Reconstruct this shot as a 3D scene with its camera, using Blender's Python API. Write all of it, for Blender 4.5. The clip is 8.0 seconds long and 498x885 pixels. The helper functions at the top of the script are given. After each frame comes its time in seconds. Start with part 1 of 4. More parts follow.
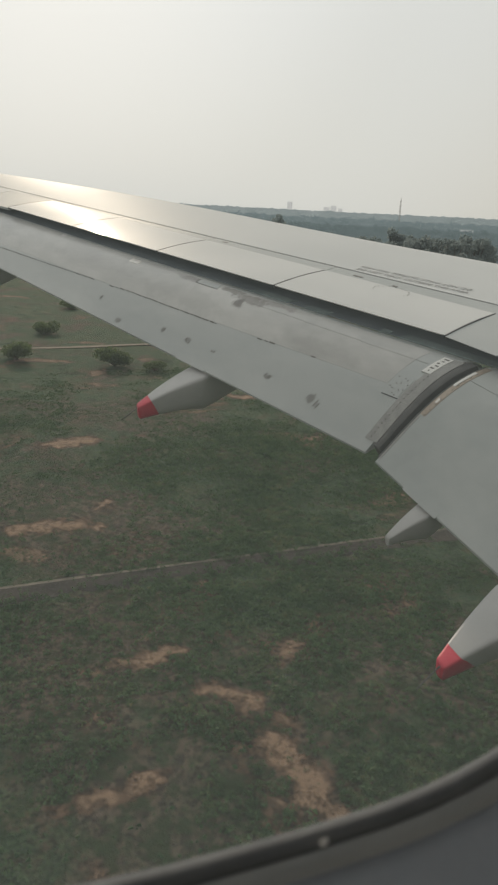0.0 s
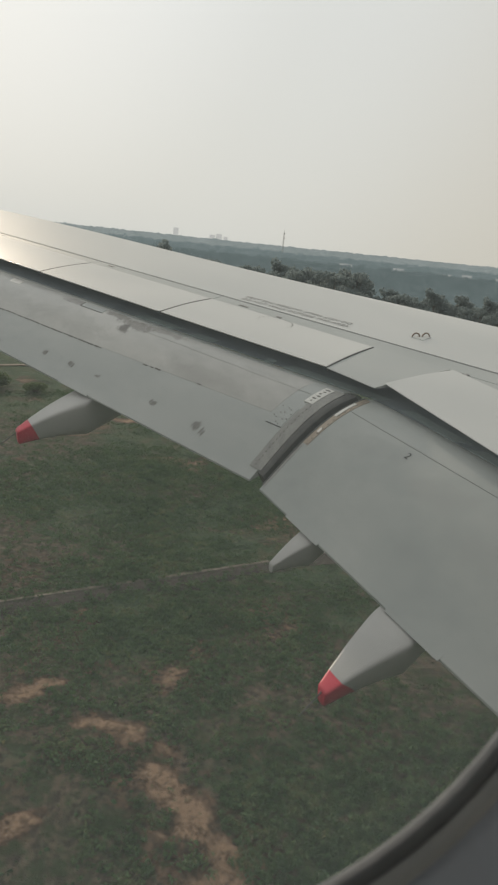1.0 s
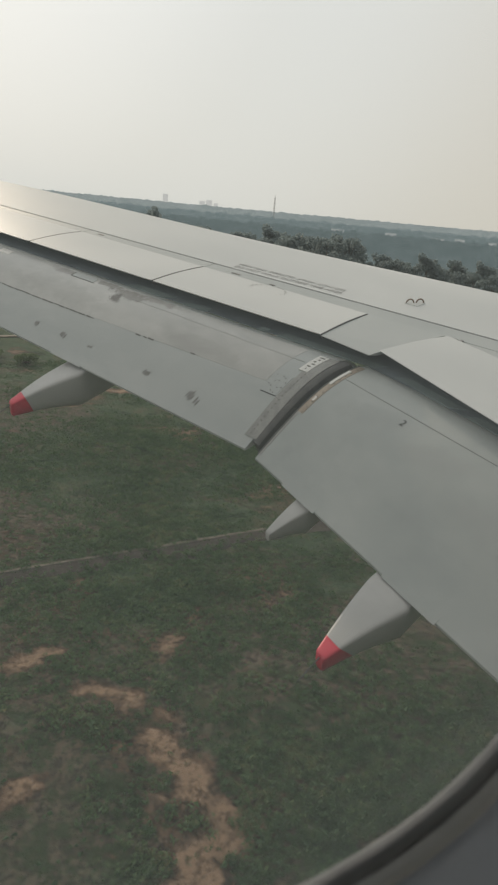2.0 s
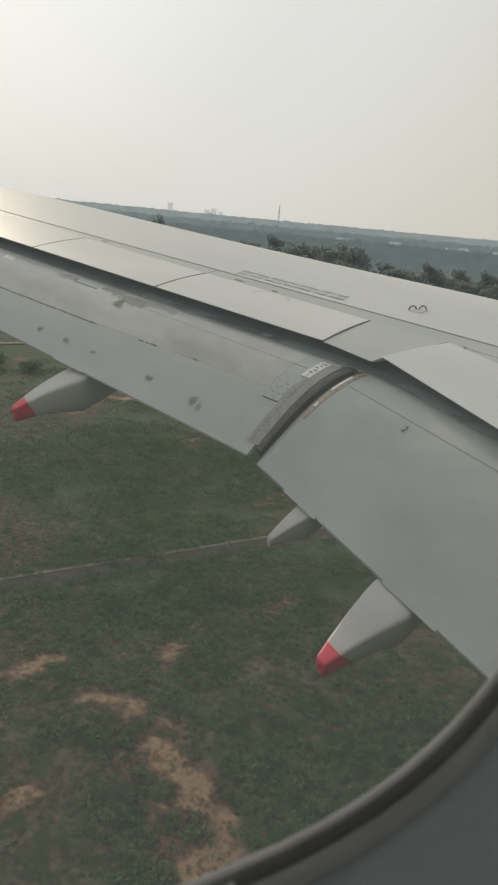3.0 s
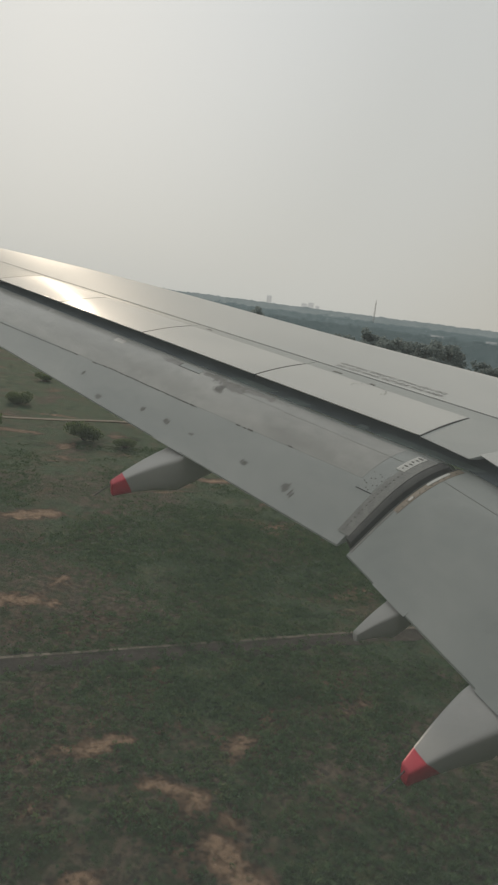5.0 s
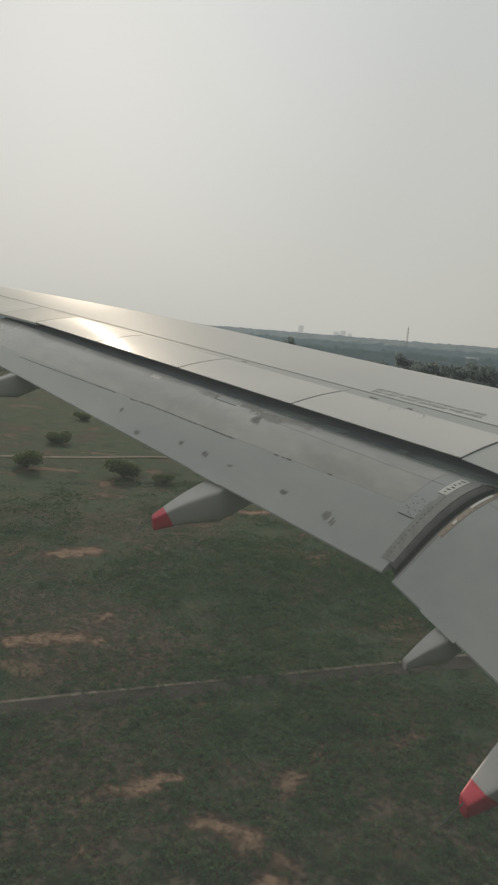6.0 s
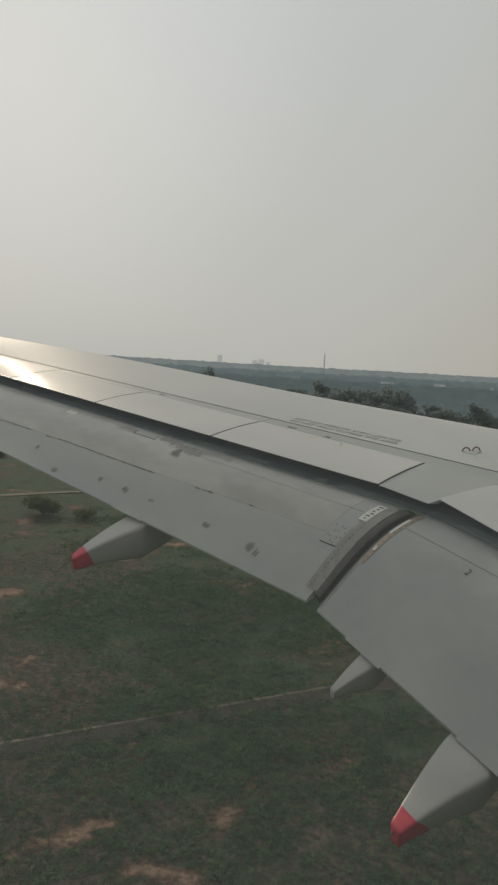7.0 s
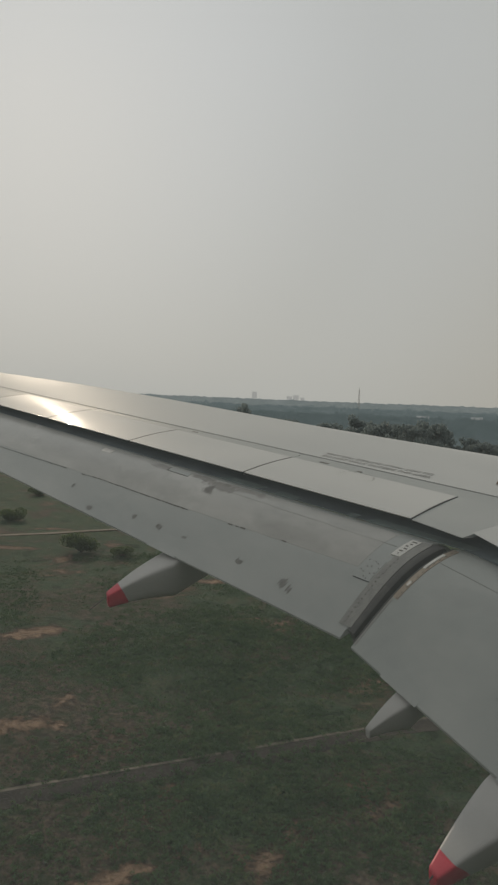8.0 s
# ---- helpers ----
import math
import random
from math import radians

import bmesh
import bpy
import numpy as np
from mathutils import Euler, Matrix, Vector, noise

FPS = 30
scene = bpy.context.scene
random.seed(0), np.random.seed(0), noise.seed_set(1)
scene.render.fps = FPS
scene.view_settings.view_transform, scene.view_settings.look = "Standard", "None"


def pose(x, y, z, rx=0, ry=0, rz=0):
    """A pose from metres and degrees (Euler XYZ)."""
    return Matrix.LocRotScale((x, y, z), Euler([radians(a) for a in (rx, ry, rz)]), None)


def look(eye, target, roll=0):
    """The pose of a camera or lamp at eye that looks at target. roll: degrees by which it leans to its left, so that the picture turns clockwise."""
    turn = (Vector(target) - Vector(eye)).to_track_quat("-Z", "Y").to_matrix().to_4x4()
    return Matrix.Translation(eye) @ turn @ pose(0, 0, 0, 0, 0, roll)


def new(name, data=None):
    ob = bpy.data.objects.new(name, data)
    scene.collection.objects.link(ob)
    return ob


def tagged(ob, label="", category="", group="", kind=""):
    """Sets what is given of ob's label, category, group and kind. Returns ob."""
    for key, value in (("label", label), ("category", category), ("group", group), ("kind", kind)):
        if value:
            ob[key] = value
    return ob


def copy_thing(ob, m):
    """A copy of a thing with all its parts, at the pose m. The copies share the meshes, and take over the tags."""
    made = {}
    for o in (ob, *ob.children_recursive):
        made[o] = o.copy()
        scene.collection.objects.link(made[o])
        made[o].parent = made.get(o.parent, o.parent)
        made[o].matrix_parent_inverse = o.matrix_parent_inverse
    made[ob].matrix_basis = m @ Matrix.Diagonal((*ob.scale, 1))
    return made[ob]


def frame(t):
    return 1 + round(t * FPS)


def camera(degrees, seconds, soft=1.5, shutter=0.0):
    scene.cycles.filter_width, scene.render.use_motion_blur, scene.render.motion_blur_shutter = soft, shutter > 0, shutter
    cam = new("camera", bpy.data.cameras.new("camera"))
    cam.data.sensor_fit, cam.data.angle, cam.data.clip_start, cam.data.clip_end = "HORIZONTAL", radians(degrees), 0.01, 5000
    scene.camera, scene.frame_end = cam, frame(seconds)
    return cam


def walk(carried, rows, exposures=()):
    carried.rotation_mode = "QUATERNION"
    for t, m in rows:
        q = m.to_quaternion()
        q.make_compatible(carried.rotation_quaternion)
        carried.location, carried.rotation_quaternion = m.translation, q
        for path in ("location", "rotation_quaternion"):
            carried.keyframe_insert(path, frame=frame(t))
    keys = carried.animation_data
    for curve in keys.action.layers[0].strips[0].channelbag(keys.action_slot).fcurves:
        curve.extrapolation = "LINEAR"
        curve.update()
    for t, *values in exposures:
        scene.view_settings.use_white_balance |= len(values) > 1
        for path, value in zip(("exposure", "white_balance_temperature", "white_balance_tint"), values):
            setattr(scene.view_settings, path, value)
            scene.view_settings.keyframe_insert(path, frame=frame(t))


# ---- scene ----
cam = camera(37.07, 8.0, soft=2.3)
cam.data.dof.use_dof, cam.data.dof.focus_distance, cam.data.dof.aperture_fstop = True, 6.0, 26.0
walk(cam, [
    (0.0, pose(0.025, 0.010, 17.981, 73.03, -2.77, 67.96)),
    (0.5, pose(0.013, -0.006, 17.995, 73.91, -4.81, 66.05)),
    (1.0, pose(0.014, 0.004, 17.999, 75.54, -5.69, 59.48)),
    (1.5, pose(0.011, 0.002, 17.991, 74.74, -5.53, 58.57)),
    (1.7, pose(0.003, -0.005, 18.001, 73.68, -5.21, 58.46)),
    (2.8, pose(0.020, 0.007, 17.996, 72.80, -5.03, 59.42)),
    (3.0, pose(0.014, 0.008, 17.987, 73.76, -5.20, 59.13)),
    (3.5, pose(0.037, 0.002, 17.999, 80.02, -5.45, 58.78)),
    (4.0, pose(0.035, -0.019, 18.029, 79.96, -5.67, 61.90)),
    (4.5, pose(0.014, -0.027, 18.016, 79.36, -7.60, 66.14)),
    (4.7, pose(0.021, -0.052, 17.994, 79.45, -7.47, 66.14)),
    (5.8, pose(0.026, -0.063, 17.975, 81.55, -5.63, 68.67)),
    (6.0, pose(0.030, -0.069, 17.978, 81.87, -4.57, 68.90)),
    (6.5, pose(0.015, -0.058, 17.989, 83.82, -3.69, 63.35)),
    (7.0, pose(0.023, -0.048, 18.003, 84.55, -3.26, 62.71)),
    (7.5, pose(0.040, -0.048, 18.002, 85.72, -1.93, 64.25)),
    (8.0, pose(0.067, -0.036, 18.006, 87.21, -2.30, 65.38)),
], exposures=[(0.0, 0.28), (1.5, 0.31), (3.0, 0.37), (3.5, 0.03), (4.5, -0.02), (6.0, -0.05), (7.0, -0.20), (8.0, -0.33)])

# ---- sky, sun ----
SUN_AZ, SUN_EL = 82.4, 21.8          # degrees to the left of the flight direction, and up
sun_dir = Vector((-math.sin(radians(SUN_AZ)) * math.cos(radians(SUN_EL)),
                  math.cos(radians(SUN_AZ)) * math.cos(radians(SUN_EL)), math.sin(radians(SUN_EL))))
world = bpy.data.worlds.new("hazy_sky")
scene.world = world
world.use_nodes = True
wn, wl = world.node_tree.nodes, world.node_tree.links
sky = wn.new("ShaderNodeTexSky")
sky.sky_type, sky.sun_disc = "NISHITA", False
sky.sun_elevation, sky.sun_rotation = radians(SUN_EL), radians(360 - SUN_AZ)
sky.air_density, sky.dust_density, sky.ozone_density = 1.0, 5.0, 1.0
coord = wn.new("ShaderNodeTexCoord")
toward = wn.new("ShaderNodeVectorMath")
toward.operation = "DOT_PRODUCT"
toward.inputs[1].default_value = sun_dir
wl.new(coord.outputs["Generated"], toward.inputs[0])
haze = wn.new("ShaderNodeValToRGB")
haze.color_ramp.interpolation = "EASE"
for place, colour in ((0.0, (0.38, 0.377, 0.352)), (0.70, (0.480, 0.468, 0.430)), (0.90, (0.528, 0.538, 0.524)), (1.0, (0.60, 0.615, 0.612))):
    e = haze.color_ramp.elements[0] if place == 0.0 else haze.color_ramp.elements[-1] if place == 1.0 else haze.color_ramp.elements.new(place)
    e.position, e.color = place, (*colour, 1)
wl.new(toward.outputs["Value"], haze.inputs[0])
both = wn.new("ShaderNodeMix")
both.data_type, both.blend_type = "RGBA", "ADD"
both.inputs[0].default_value = 1.0
thin = wn.new("ShaderNodeVectorMath")
thin.operation = "SCALE"
thin.inputs[3].default_value = 0.0015
wl.new(sky.outputs[0], thin.inputs[0])
wl.new(thin.outputs[0], both.inputs[6])
wl.new(haze.outputs[0], both.inputs[7])
height = wn.new("ShaderNodeSeparateXYZ")
wl.new(coord.outputs["Generated"], height.inputs[0])
dusty = wn.new("ShaderNodeValToRGB")
dusty.color_ramp.elements[0].color = (1.0, 0.982, 0.938, 1)
dusty.color_ramp.elements[1].position, dusty.color_ramp.elements[1].color = 0.42, (1.10, 1.105, 1.11, 1)
wl.new(height.outputs[2], dusty.inputs[0])
low = wn.new("ShaderNodeMix")
low.data_type, low.blend_type = "RGBA", "MULTIPLY"
low.inputs[0].default_value = 1.0
wl.new(both.outputs[2], low.inputs[6])
wl.new(dusty.outputs[0], low.inputs[7])
wl.new(low.outputs[2], wn["Background"].inputs["Color"])
wn["Background"].inputs["Strength"].default_value = 1.0
lamp = bpy.data.lights.new("sun", "SUN")
lamp.energy, lamp.angle, lamp.color = 1.5, radians(1.2), (1.0, 0.83, 0.63)
sun = new("sun", lamp)
sun.matrix_world = look(sun_dir * 200, (0, 0, 0))


# ---- materials ----
def surface(name, dark, light, scale=3.0, rough=0.5, metal=0.0, bump=0.1, grain=60.0, spread=0.12, stretch=(1, 1, 1), coat=0.0, random_tone=0.0, shine=0.5):
    """A painted, metal, rubber or earthen surface: two colours mixed by noise at two scales, uneven gloss, fine relief."""
    m = bpy.data.materials.new(name)
    m.use_nodes = True
    n, l = m.node_tree.nodes, m.node_tree.links
    b = n["Principled BSDF"]
    tc, mp = n.new("ShaderNodeTexCoord"), n.new("ShaderNodeMapping")
    mp.inputs["Scale"].default_value = stretch
    l.new(tc.outputs["Object"], mp.inputs[0])
    big, small = n.new("ShaderNodeTexNoise"), n.new("ShaderNodeTexNoise")
    big.inputs["Scale"].default_value, big.inputs["Detail"].default_value = scale, 5
    small.inputs["Scale"].default_value, small.inputs["Detail"].default_value = grain, 3
    for t in (big, small):
        l.new(mp.outputs[0], t.inputs["Vector"])
    mix = n.new("ShaderNodeMath")
    mix.operation = "MULTIPLY_ADD"
    mix.inputs[1].default_value = 0.3
    l.new(small.outputs[0], mix.inputs[0])
    l.new(big.outputs[0], mix.inputs[2])
    fact = n.new("ShaderNodeMapRange")
    fact.inputs[1].default_value, fact.inputs[2].default_value = 0.40, 0.90
    l.new(mix.outputs[0], fact.inputs[0])
    col = n.new("ShaderNodeMix")
    col.data_type = "RGBA"
    col.inputs[6].default_value, col.inputs[7].default_value = (*dark, 1), (*light, 1)
    l.new(fact.outputs[0], col.inputs[0])
    out = col.outputs[2]
    if random_tone:
        info, tone = n.new("ShaderNodeObjectInfo"), n.new("ShaderNodeHueSaturation")
        rng = n.new("ShaderNodeMapRange")
        rng.inputs[3].default_value, rng.inputs[4].default_value = 1 - random_tone, 1 + random_tone
        l.new(info.outputs["Random"], rng.inputs[0])
        l.new(rng.outputs[0], tone.inputs["Value"])
        l.new(out, tone.inputs["Color"])
        out = tone.outputs[0]
    l.new(out, b.inputs["Base Color"])
    ro = n.new("ShaderNodeMapRange")
    ro.inputs[3].default_value, ro.inputs[4].default_value = max(0.03, rough - spread), min(1, rough + spread)
    l.new(big.outputs[0], ro.inputs[0])
    l.new(ro.outputs[0], b.inputs["Roughness"])
    b.inputs["Metallic"].default_value = metal
    b.inputs["Specular IOR Level"].default_value = shine
    b.inputs["Coat Weight"].default_value = coat
    b.inputs["Coat Roughness"].default_value = 0.18
    if bump:
        bp = n.new("ShaderNodeBump")
        bp.inputs["Strength"].default_value, bp.inputs["Distance"].default_value = bump, 0.01
        l.new(mix.outputs[0], bp.inputs["Height"])
        l.new(bp.outputs[0], b.inputs["Normal"])
    return m


PAINT = surface("wing_paint", (0.53, 0.555, 0.56), (0.64, 0.66, 0.66), 0.8, 0.56, 0.0, 0.02, 30, 0.06, (0.5, 1, 1), shine=0.02)
# darker copy of the wing paint: the fixed panels' weaker light put into colour
DARKER_PAINT = surface("darker_wing_paint", (0.40, 0.43, 0.435), (0.50, 0.525, 0.525), 1.4, 0.55, 0.0, 0.02, 30, 0.06, (0.5, 1, 1), shine=0.03)
SPOILER = surface("spoiler_paint", (0.57, 0.59, 0.59), (0.66, 0.675, 0.67), 1.2, 0.50, 0.0, 0.012, 30, 0.05, (0.5, 1, 1), coat=0.02, shine=0.012)
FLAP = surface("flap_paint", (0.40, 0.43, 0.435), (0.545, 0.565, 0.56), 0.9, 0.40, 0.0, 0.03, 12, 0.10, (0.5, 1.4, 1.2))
# the same flap paint, darker and cooler: the inboard flap's shade in colour
SHADED_FLAP = surface("shaded_flap_paint", (0.312, 0.342, 0.342), (0.425, 0.447, 0.440), 1.3, 0.40, 0.0, 0.03, 12, 0.10, (1.0, 1.2, 1.2))
FAIRING = surface("fairing_paint", (0.365, 0.368, 0.366), (0.465, 0.467, 0.464), 2.5, 0.38, 0.0, 0.03, 40)
RED = surface("red_paint", (0.50, 0.020, 0.052), (0.60, 0.036, 0.072), 8, 0.42, 0.0, 0.05, 60)
# cove in two tones: its shadow in the dark one, the lip paler
SLOT = surface("dark_blue_grey", (0.12, 0.148, 0.172), (0.20, 0.235, 0.262), 4.0, 0.5, 0.0, 0.1, 30, 0.1)
LIP = surface("cove_panel_paint", (0.165, 0.212, 0.217), (0.255, 0.308, 0.312), 6.0, 0.5, 0.0, 0.05, 30)
FLAP_UPPER = surface("rubbed_flap_paint", (0.40, 0.405, 0.40), (0.62, 0.62, 0.605), 1.1, 0.26, 0.0, 0.02, 9, 0.07, (0.6, 1.1, 1.1), coat=0.03)
GASKET = surface("black_rubber", (0.15, 0.156, 0.163), (0.21, 0.216, 0.224), 30, 0.8, 0.0, 0.05, shine=0.2)
SEAL = surface("rubber_seal", (0.045, 0.048, 0.05), (0.10, 0.104, 0.105), 12, 0.7, 0.0, 0.1)
JOINT_RUBBER = surface("joint_rubber", (0.07, 0.072, 0.074), (0.145, 0.145, 0.143), 14, 0.6, 0.0, 0.1)
METAL = surface("bare_metal", (0.52, 0.50, 0.46), (0.72, 0.70, 0.66), 10, 0.32, 0.9, 0.1, 80)
EDGE = surface("edge_metal", (0.50, 0.50, 0.49), (0.60, 0.60, 0.58), 10, 0.14, 0.95, 0.0, 80, 0.02)
STRIP = surface("worn_strip", (0.30, 0.25, 0.20), (0.45, 0.39, 0.32), 14, 0.5, 0.3, 0.15, 80)
GRIME = surface("grime", (0.10, 0.10, 0.095), (0.22, 0.215, 0.20), 18, 0.7, 0.0, 0.1)
SCUFF = surface("scuffed_paint", (0.17, 0.168, 0.16), (0.31, 0.306, 0.295), 60, 0.6, 0.0, 0.1)
GRIME_LIGHT = surface("worn_grey", (0.27, 0.275, 0.27), (0.385, 0.385, 0.375), 16, 0.6, 0.1, 0.1)
RUST = surface("brown_metal", (0.15, 0.105, 0.075), (0.27, 0.205, 0.155), 20, 0.6, 0.3, 0.1)
WHITE = surface("pale_plastic", (0.72, 0.72, 0.70), (0.8, 0.8, 0.78), 20, 0.5, 0.0, 0.0)
STENCIL = surface("stencil_ink", (0.16, 0.16, 0.16), (0.36, 0.36, 0.36), 30, 0.6, 0.0, 0.0)
PANEL = surface("cabin_panel", (0.46, 0.51, 0.59), (0.54, 0.59, 0.67), 6, 0.6, 0.0, 0.05, 200)
REVEAL = surface("window_reveal", (0.36, 0.37, 0.37), (0.44, 0.45, 0.45), 8, 0.45, 0.0, 0.03, 120)
# kept very pale so the unseen cabin bounces daylight onto the bezel
CABIN = surface("cabin_lining", (0.82, 0.83, 0.84), (0.87, 0.88, 0.89), 3, 0.7, 0.0, 0.05)
ASPHALT = surface("asphalt", (0.026, 0.026, 0.025), (0.070, 0.064, 0.055), 0.8, 0.93, 0.0, 0.5, 12, 0.05, (1, 0.4, 1), shine=0.08)
LINE = surface("edge_line", (0.045, 0.042, 0.032), (0.20, 0.178, 0.14), 1.3, 0.9, 0.0, 0.2, 14)
DIRT = surface("dirt_track", (0.075, 0.066, 0.045), (0.155, 0.128, 0.092), 0.8, 0.9, 0.0, 0.4, 10)
BARK = surface("bark", (0.06, 0.045, 0.03), (0.12, 0.09, 0.065), 4, 0.9, 0.0, 0.5, 20)
# leaf tones lifted towards blue: the haze over the tree belt is painted in
HAZY_LEAF = surface("hazy_tree_leaves", (0.088, 0.118, 0.116), (0.122, 0.150, 0.148), 0.5, 0.7, 0.0, 0.0, 3, 0.1, (1, 1, 1), 0.0, 0.2)
SHRUB = surface("shrub_leaves", (0.060, 0.090, 0.040), (0.11, 0.145, 0.065), 1.0, 0.7, 0.0, 0.0, 5, 0.1, (1, 1, 1), 0.0, 0.2)


def stain(m, at, size, tint, amount, grain, streak=1.0):
    """A smeared mark in a paint, with a ragged, streaky edge, at a place in the wing's own axes."""
    n, l = m.node_tree.nodes, m.node_tree.links
    b = n["Principled BSDF"]
    before = b.inputs["Base Color"].links[0].from_socket
    tc, mp, ln, nz, add, mr, mul, mix = (n.new("ShaderNode" + k) for k in ("TexCoord", "Mapping", "VectorMath", "TexNoise", "Math", "MapRange", "Math", "Mix"))
    mp.inputs["Scale"].default_value = [1 / r for r in size]
    mp.inputs["Location"].default_value = [-c / r for c, r in zip(at, size)]
    l.new(tc.outputs["Object"], mp.inputs[0])
    ln.operation = "LENGTH"
    l.new(mp.outputs[0], ln.inputs[0])
    nz.inputs["Scale"].default_value, nz.inputs["Detail"].default_value, nz.inputs["Roughness"].default_value = grain, 5, 0.7
    lay = n.new("ShaderNodeMapping")
    lay.inputs["Scale"].default_value, lay.inputs["Rotation"].default_value = (1, streak, streak), (0, 0, 0.3 if streak < 1 else 0)
    l.new(tc.outputs["Object"], lay.inputs[0])
    l.new(lay.outputs[0], nz.inputs["Vector"])
    add.operation = "MULTIPLY_ADD"
    add.inputs[1].default_value = -2.6
    l.new(nz.outputs[0], add.inputs[0])
    l.new(ln.outputs["Value"], add.inputs[2])
    mr.interpolation_type = "SMOOTHSTEP"
    mr.inputs[1].default_value, mr.inputs[2].default_value = -0.10, -0.75
    l.new(add.outputs[0], mr.inputs[0])
    mul.operation = "MULTIPLY"
    mul.inputs[1].default_value = amount
    l.new(mr.outputs[0], mul.inputs[0])
    mix.data_type = "RGBA"
    mix.inputs[7].default_value = (*tint, 1)
    l.new(mul.outputs[0], mix.inputs[0])
    l.new(before, mix.inputs[6])
    l.new(mix.outputs[2], b.inputs["Base Color"])


def let_light_through(m, share, tint):
    """Thin leaves pass part of the sun's light."""
    n, l = m.node_tree.nodes, m.node_tree.links
    t, x = n.new("ShaderNodeBsdfTranslucent"), n.new("ShaderNodeMixShader")
    t.inputs["Color"].default_value = (*tint, 1)
    x.inputs[0].default_value = share
    l.new(n["Principled BSDF"].outputs[0], x.inputs[1])
    l.new(t.outputs[0], x.inputs[2])
    l.new(x.outputs[0], n["Material Output"].inputs[0])


let_light_through(HAZY_LEAF, 0.45, (0.27, 0.335, 0.34))
let_light_through(SHRUB, 0.5, (0.13, 0.18, 0.075))
PALE_WALL = surface("pale_wall", (0.50, 0.51, 0.51), (0.62, 0.63, 0.63), 0.4, 0.8, 0.0, 0.1, 6)
ROOF = surface("shed_roof", (0.30, 0.30, 0.31), (0.42, 0.42, 0.43), 0.6, 0.6, 0.2, 0.1, 6)
# unknown hull colour, dark so the unseen hull throws little light on the wing
FUSELAGE = surface("hull_paint", (0.16, 0.175, 0.19), (0.22, 0.235, 0.25), 0.8, 0.5, 0.0, 0.02, 30, 0.05)
STEEL = surface("mast_steel", (0.42, 0.40, 0.38), (0.52, 0.50, 0.47), 0.3, 0.6, 0.4, 0.0)


def ground_material():
    """Rough airfield grass: green growth, dry olive ground, bare sandy scrapes, each with its own noise."""
    m = bpy.data.materials.new("airfield_grass")
    m.use_nodes = True
    n, l = m.node_tree.nodes, m.node_tree.links
    b = n["Principled BSDF"]
    tc = n.new("ShaderNodeTexCoord")

    def noise_at(scale, detail=4, rough=0.6, warp=0.0):
        t = n.new("ShaderNodeTexNoise")
        t.inputs["Scale"].default_value, t.inputs["Detail"].default_value = scale, detail
        t.inputs["Roughness"].default_value, t.inputs["Distortion"].default_value = rough, warp
        l.new(tc.outputs["Object"], t.inputs["Vector"])
        return t.outputs[0]

    def band(value, lo, hi):
        r = n.new("ShaderNodeMapRange")
        r.interpolation_type = "SMOOTHSTEP"
        r.inputs[1].default_value, r.inputs[2].default_value = lo, hi
        l.new(value, r.inputs[0])
        return r.outputs[0]

    def mixed(f, a, c):
        x = n.new("ShaderNodeMix")
        x.data_type = "RGBA"
        l.new(f, x.inputs[0])
        for slot, v in ((6, a), (7, c)):
            if isinstance(v, tuple):
                x.inputs[slot].default_value = (*v, 1)
            else:
                l.new(v, x.inputs[slot])
        return x.outputs[2]

    def times(a, c):
        x = n.new("ShaderNodeMath")
        x.operation = "MULTIPLY"
        l.new(a, x.inputs[0])
        l.new(c, x.inputs[1])
        return x.outputs[0]

    fine = noise_at(3.2, 7, 0.75)
    clump = noise_at(0.95, 5, 0.7)
    mid = noise_at(0.24, 5, 0.62)
    broad = noise_at(0.085, 6, 0.62, 0.5)
    green = mixed(band(fine, 0.36, 0.62), (0.016, 0.030, 0.020), (0.064, 0.104, 0.058))
    green = mixed(band(clump, 0.40, 0.62), green, (0.037, 0.062, 0.037))
    green = mixed(times(band(mid, 0.50, 0.66), band(fine, 0.40, 0.58)), green, (0.088, 0.096, 0.052))
    tips = noise_at(5.5, 6, 0.74, 0.2)
    green = mixed(band(tips, 0.47, 0.64), green, (0.082, 0.140, 0.070))
    green = mixed(band(tips, 0.47, 0.34), green, (0.012, 0.025, 0.014))
    dry = mixed(band(fine, 0.40, 0.60), (0.040, 0.035, 0.029), (0.140, 0.115, 0.088))
    dry = mixed(band(clump, 0.44, 0.60), dry, (0.034, 0.050, 0.024))
    weeds = noise_at(0.42, 6, 0.66, 0.6)
    green = mixed(times(band(weeds, 0.53, 0.60), band(tips, 0.36, 0.52)), green, (0.076, 0.080, 0.048))
    green = mixed(band(weeds, 0.46, 0.38), green, (0.017, 0.038, 0.017))
    soil = mixed(band(broad, 0.505, 0.63), green, dry)
    scrape = noise_at(0.16, 8, 0.70, 0.5)
    where = band(noise_at(0.05, 3, 0.5), 0.44, 0.56)
    patchy = times(band(scrape, 0.590, 0.635), where)
    worn = n.new("ShaderNodeAttribute")
    worn.attribute_name = "bare"
    ragged = n.new("ShaderNodeMath")
    ragged.operation = "MULTIPLY_ADD"
    ragged.inputs[1].default_value = 0.9
    centred = n.new("ShaderNodeMath")
    centred.operation = "SUBTRACT"
    centred.inputs[1].default_value = 0.5
    l.new(noise_at(1.7, 7, 0.72, 0.3), centred.inputs[0])
    l.new(centred.outputs[0], ragged.inputs[0])
    l.new(worn.outputs["Fac"], ragged.inputs[2])
    far_off = n.new("ShaderNodeMath")
    far_off.operation = "MULTIPLY"
    far_off.inputs[1].default_value = 0.8
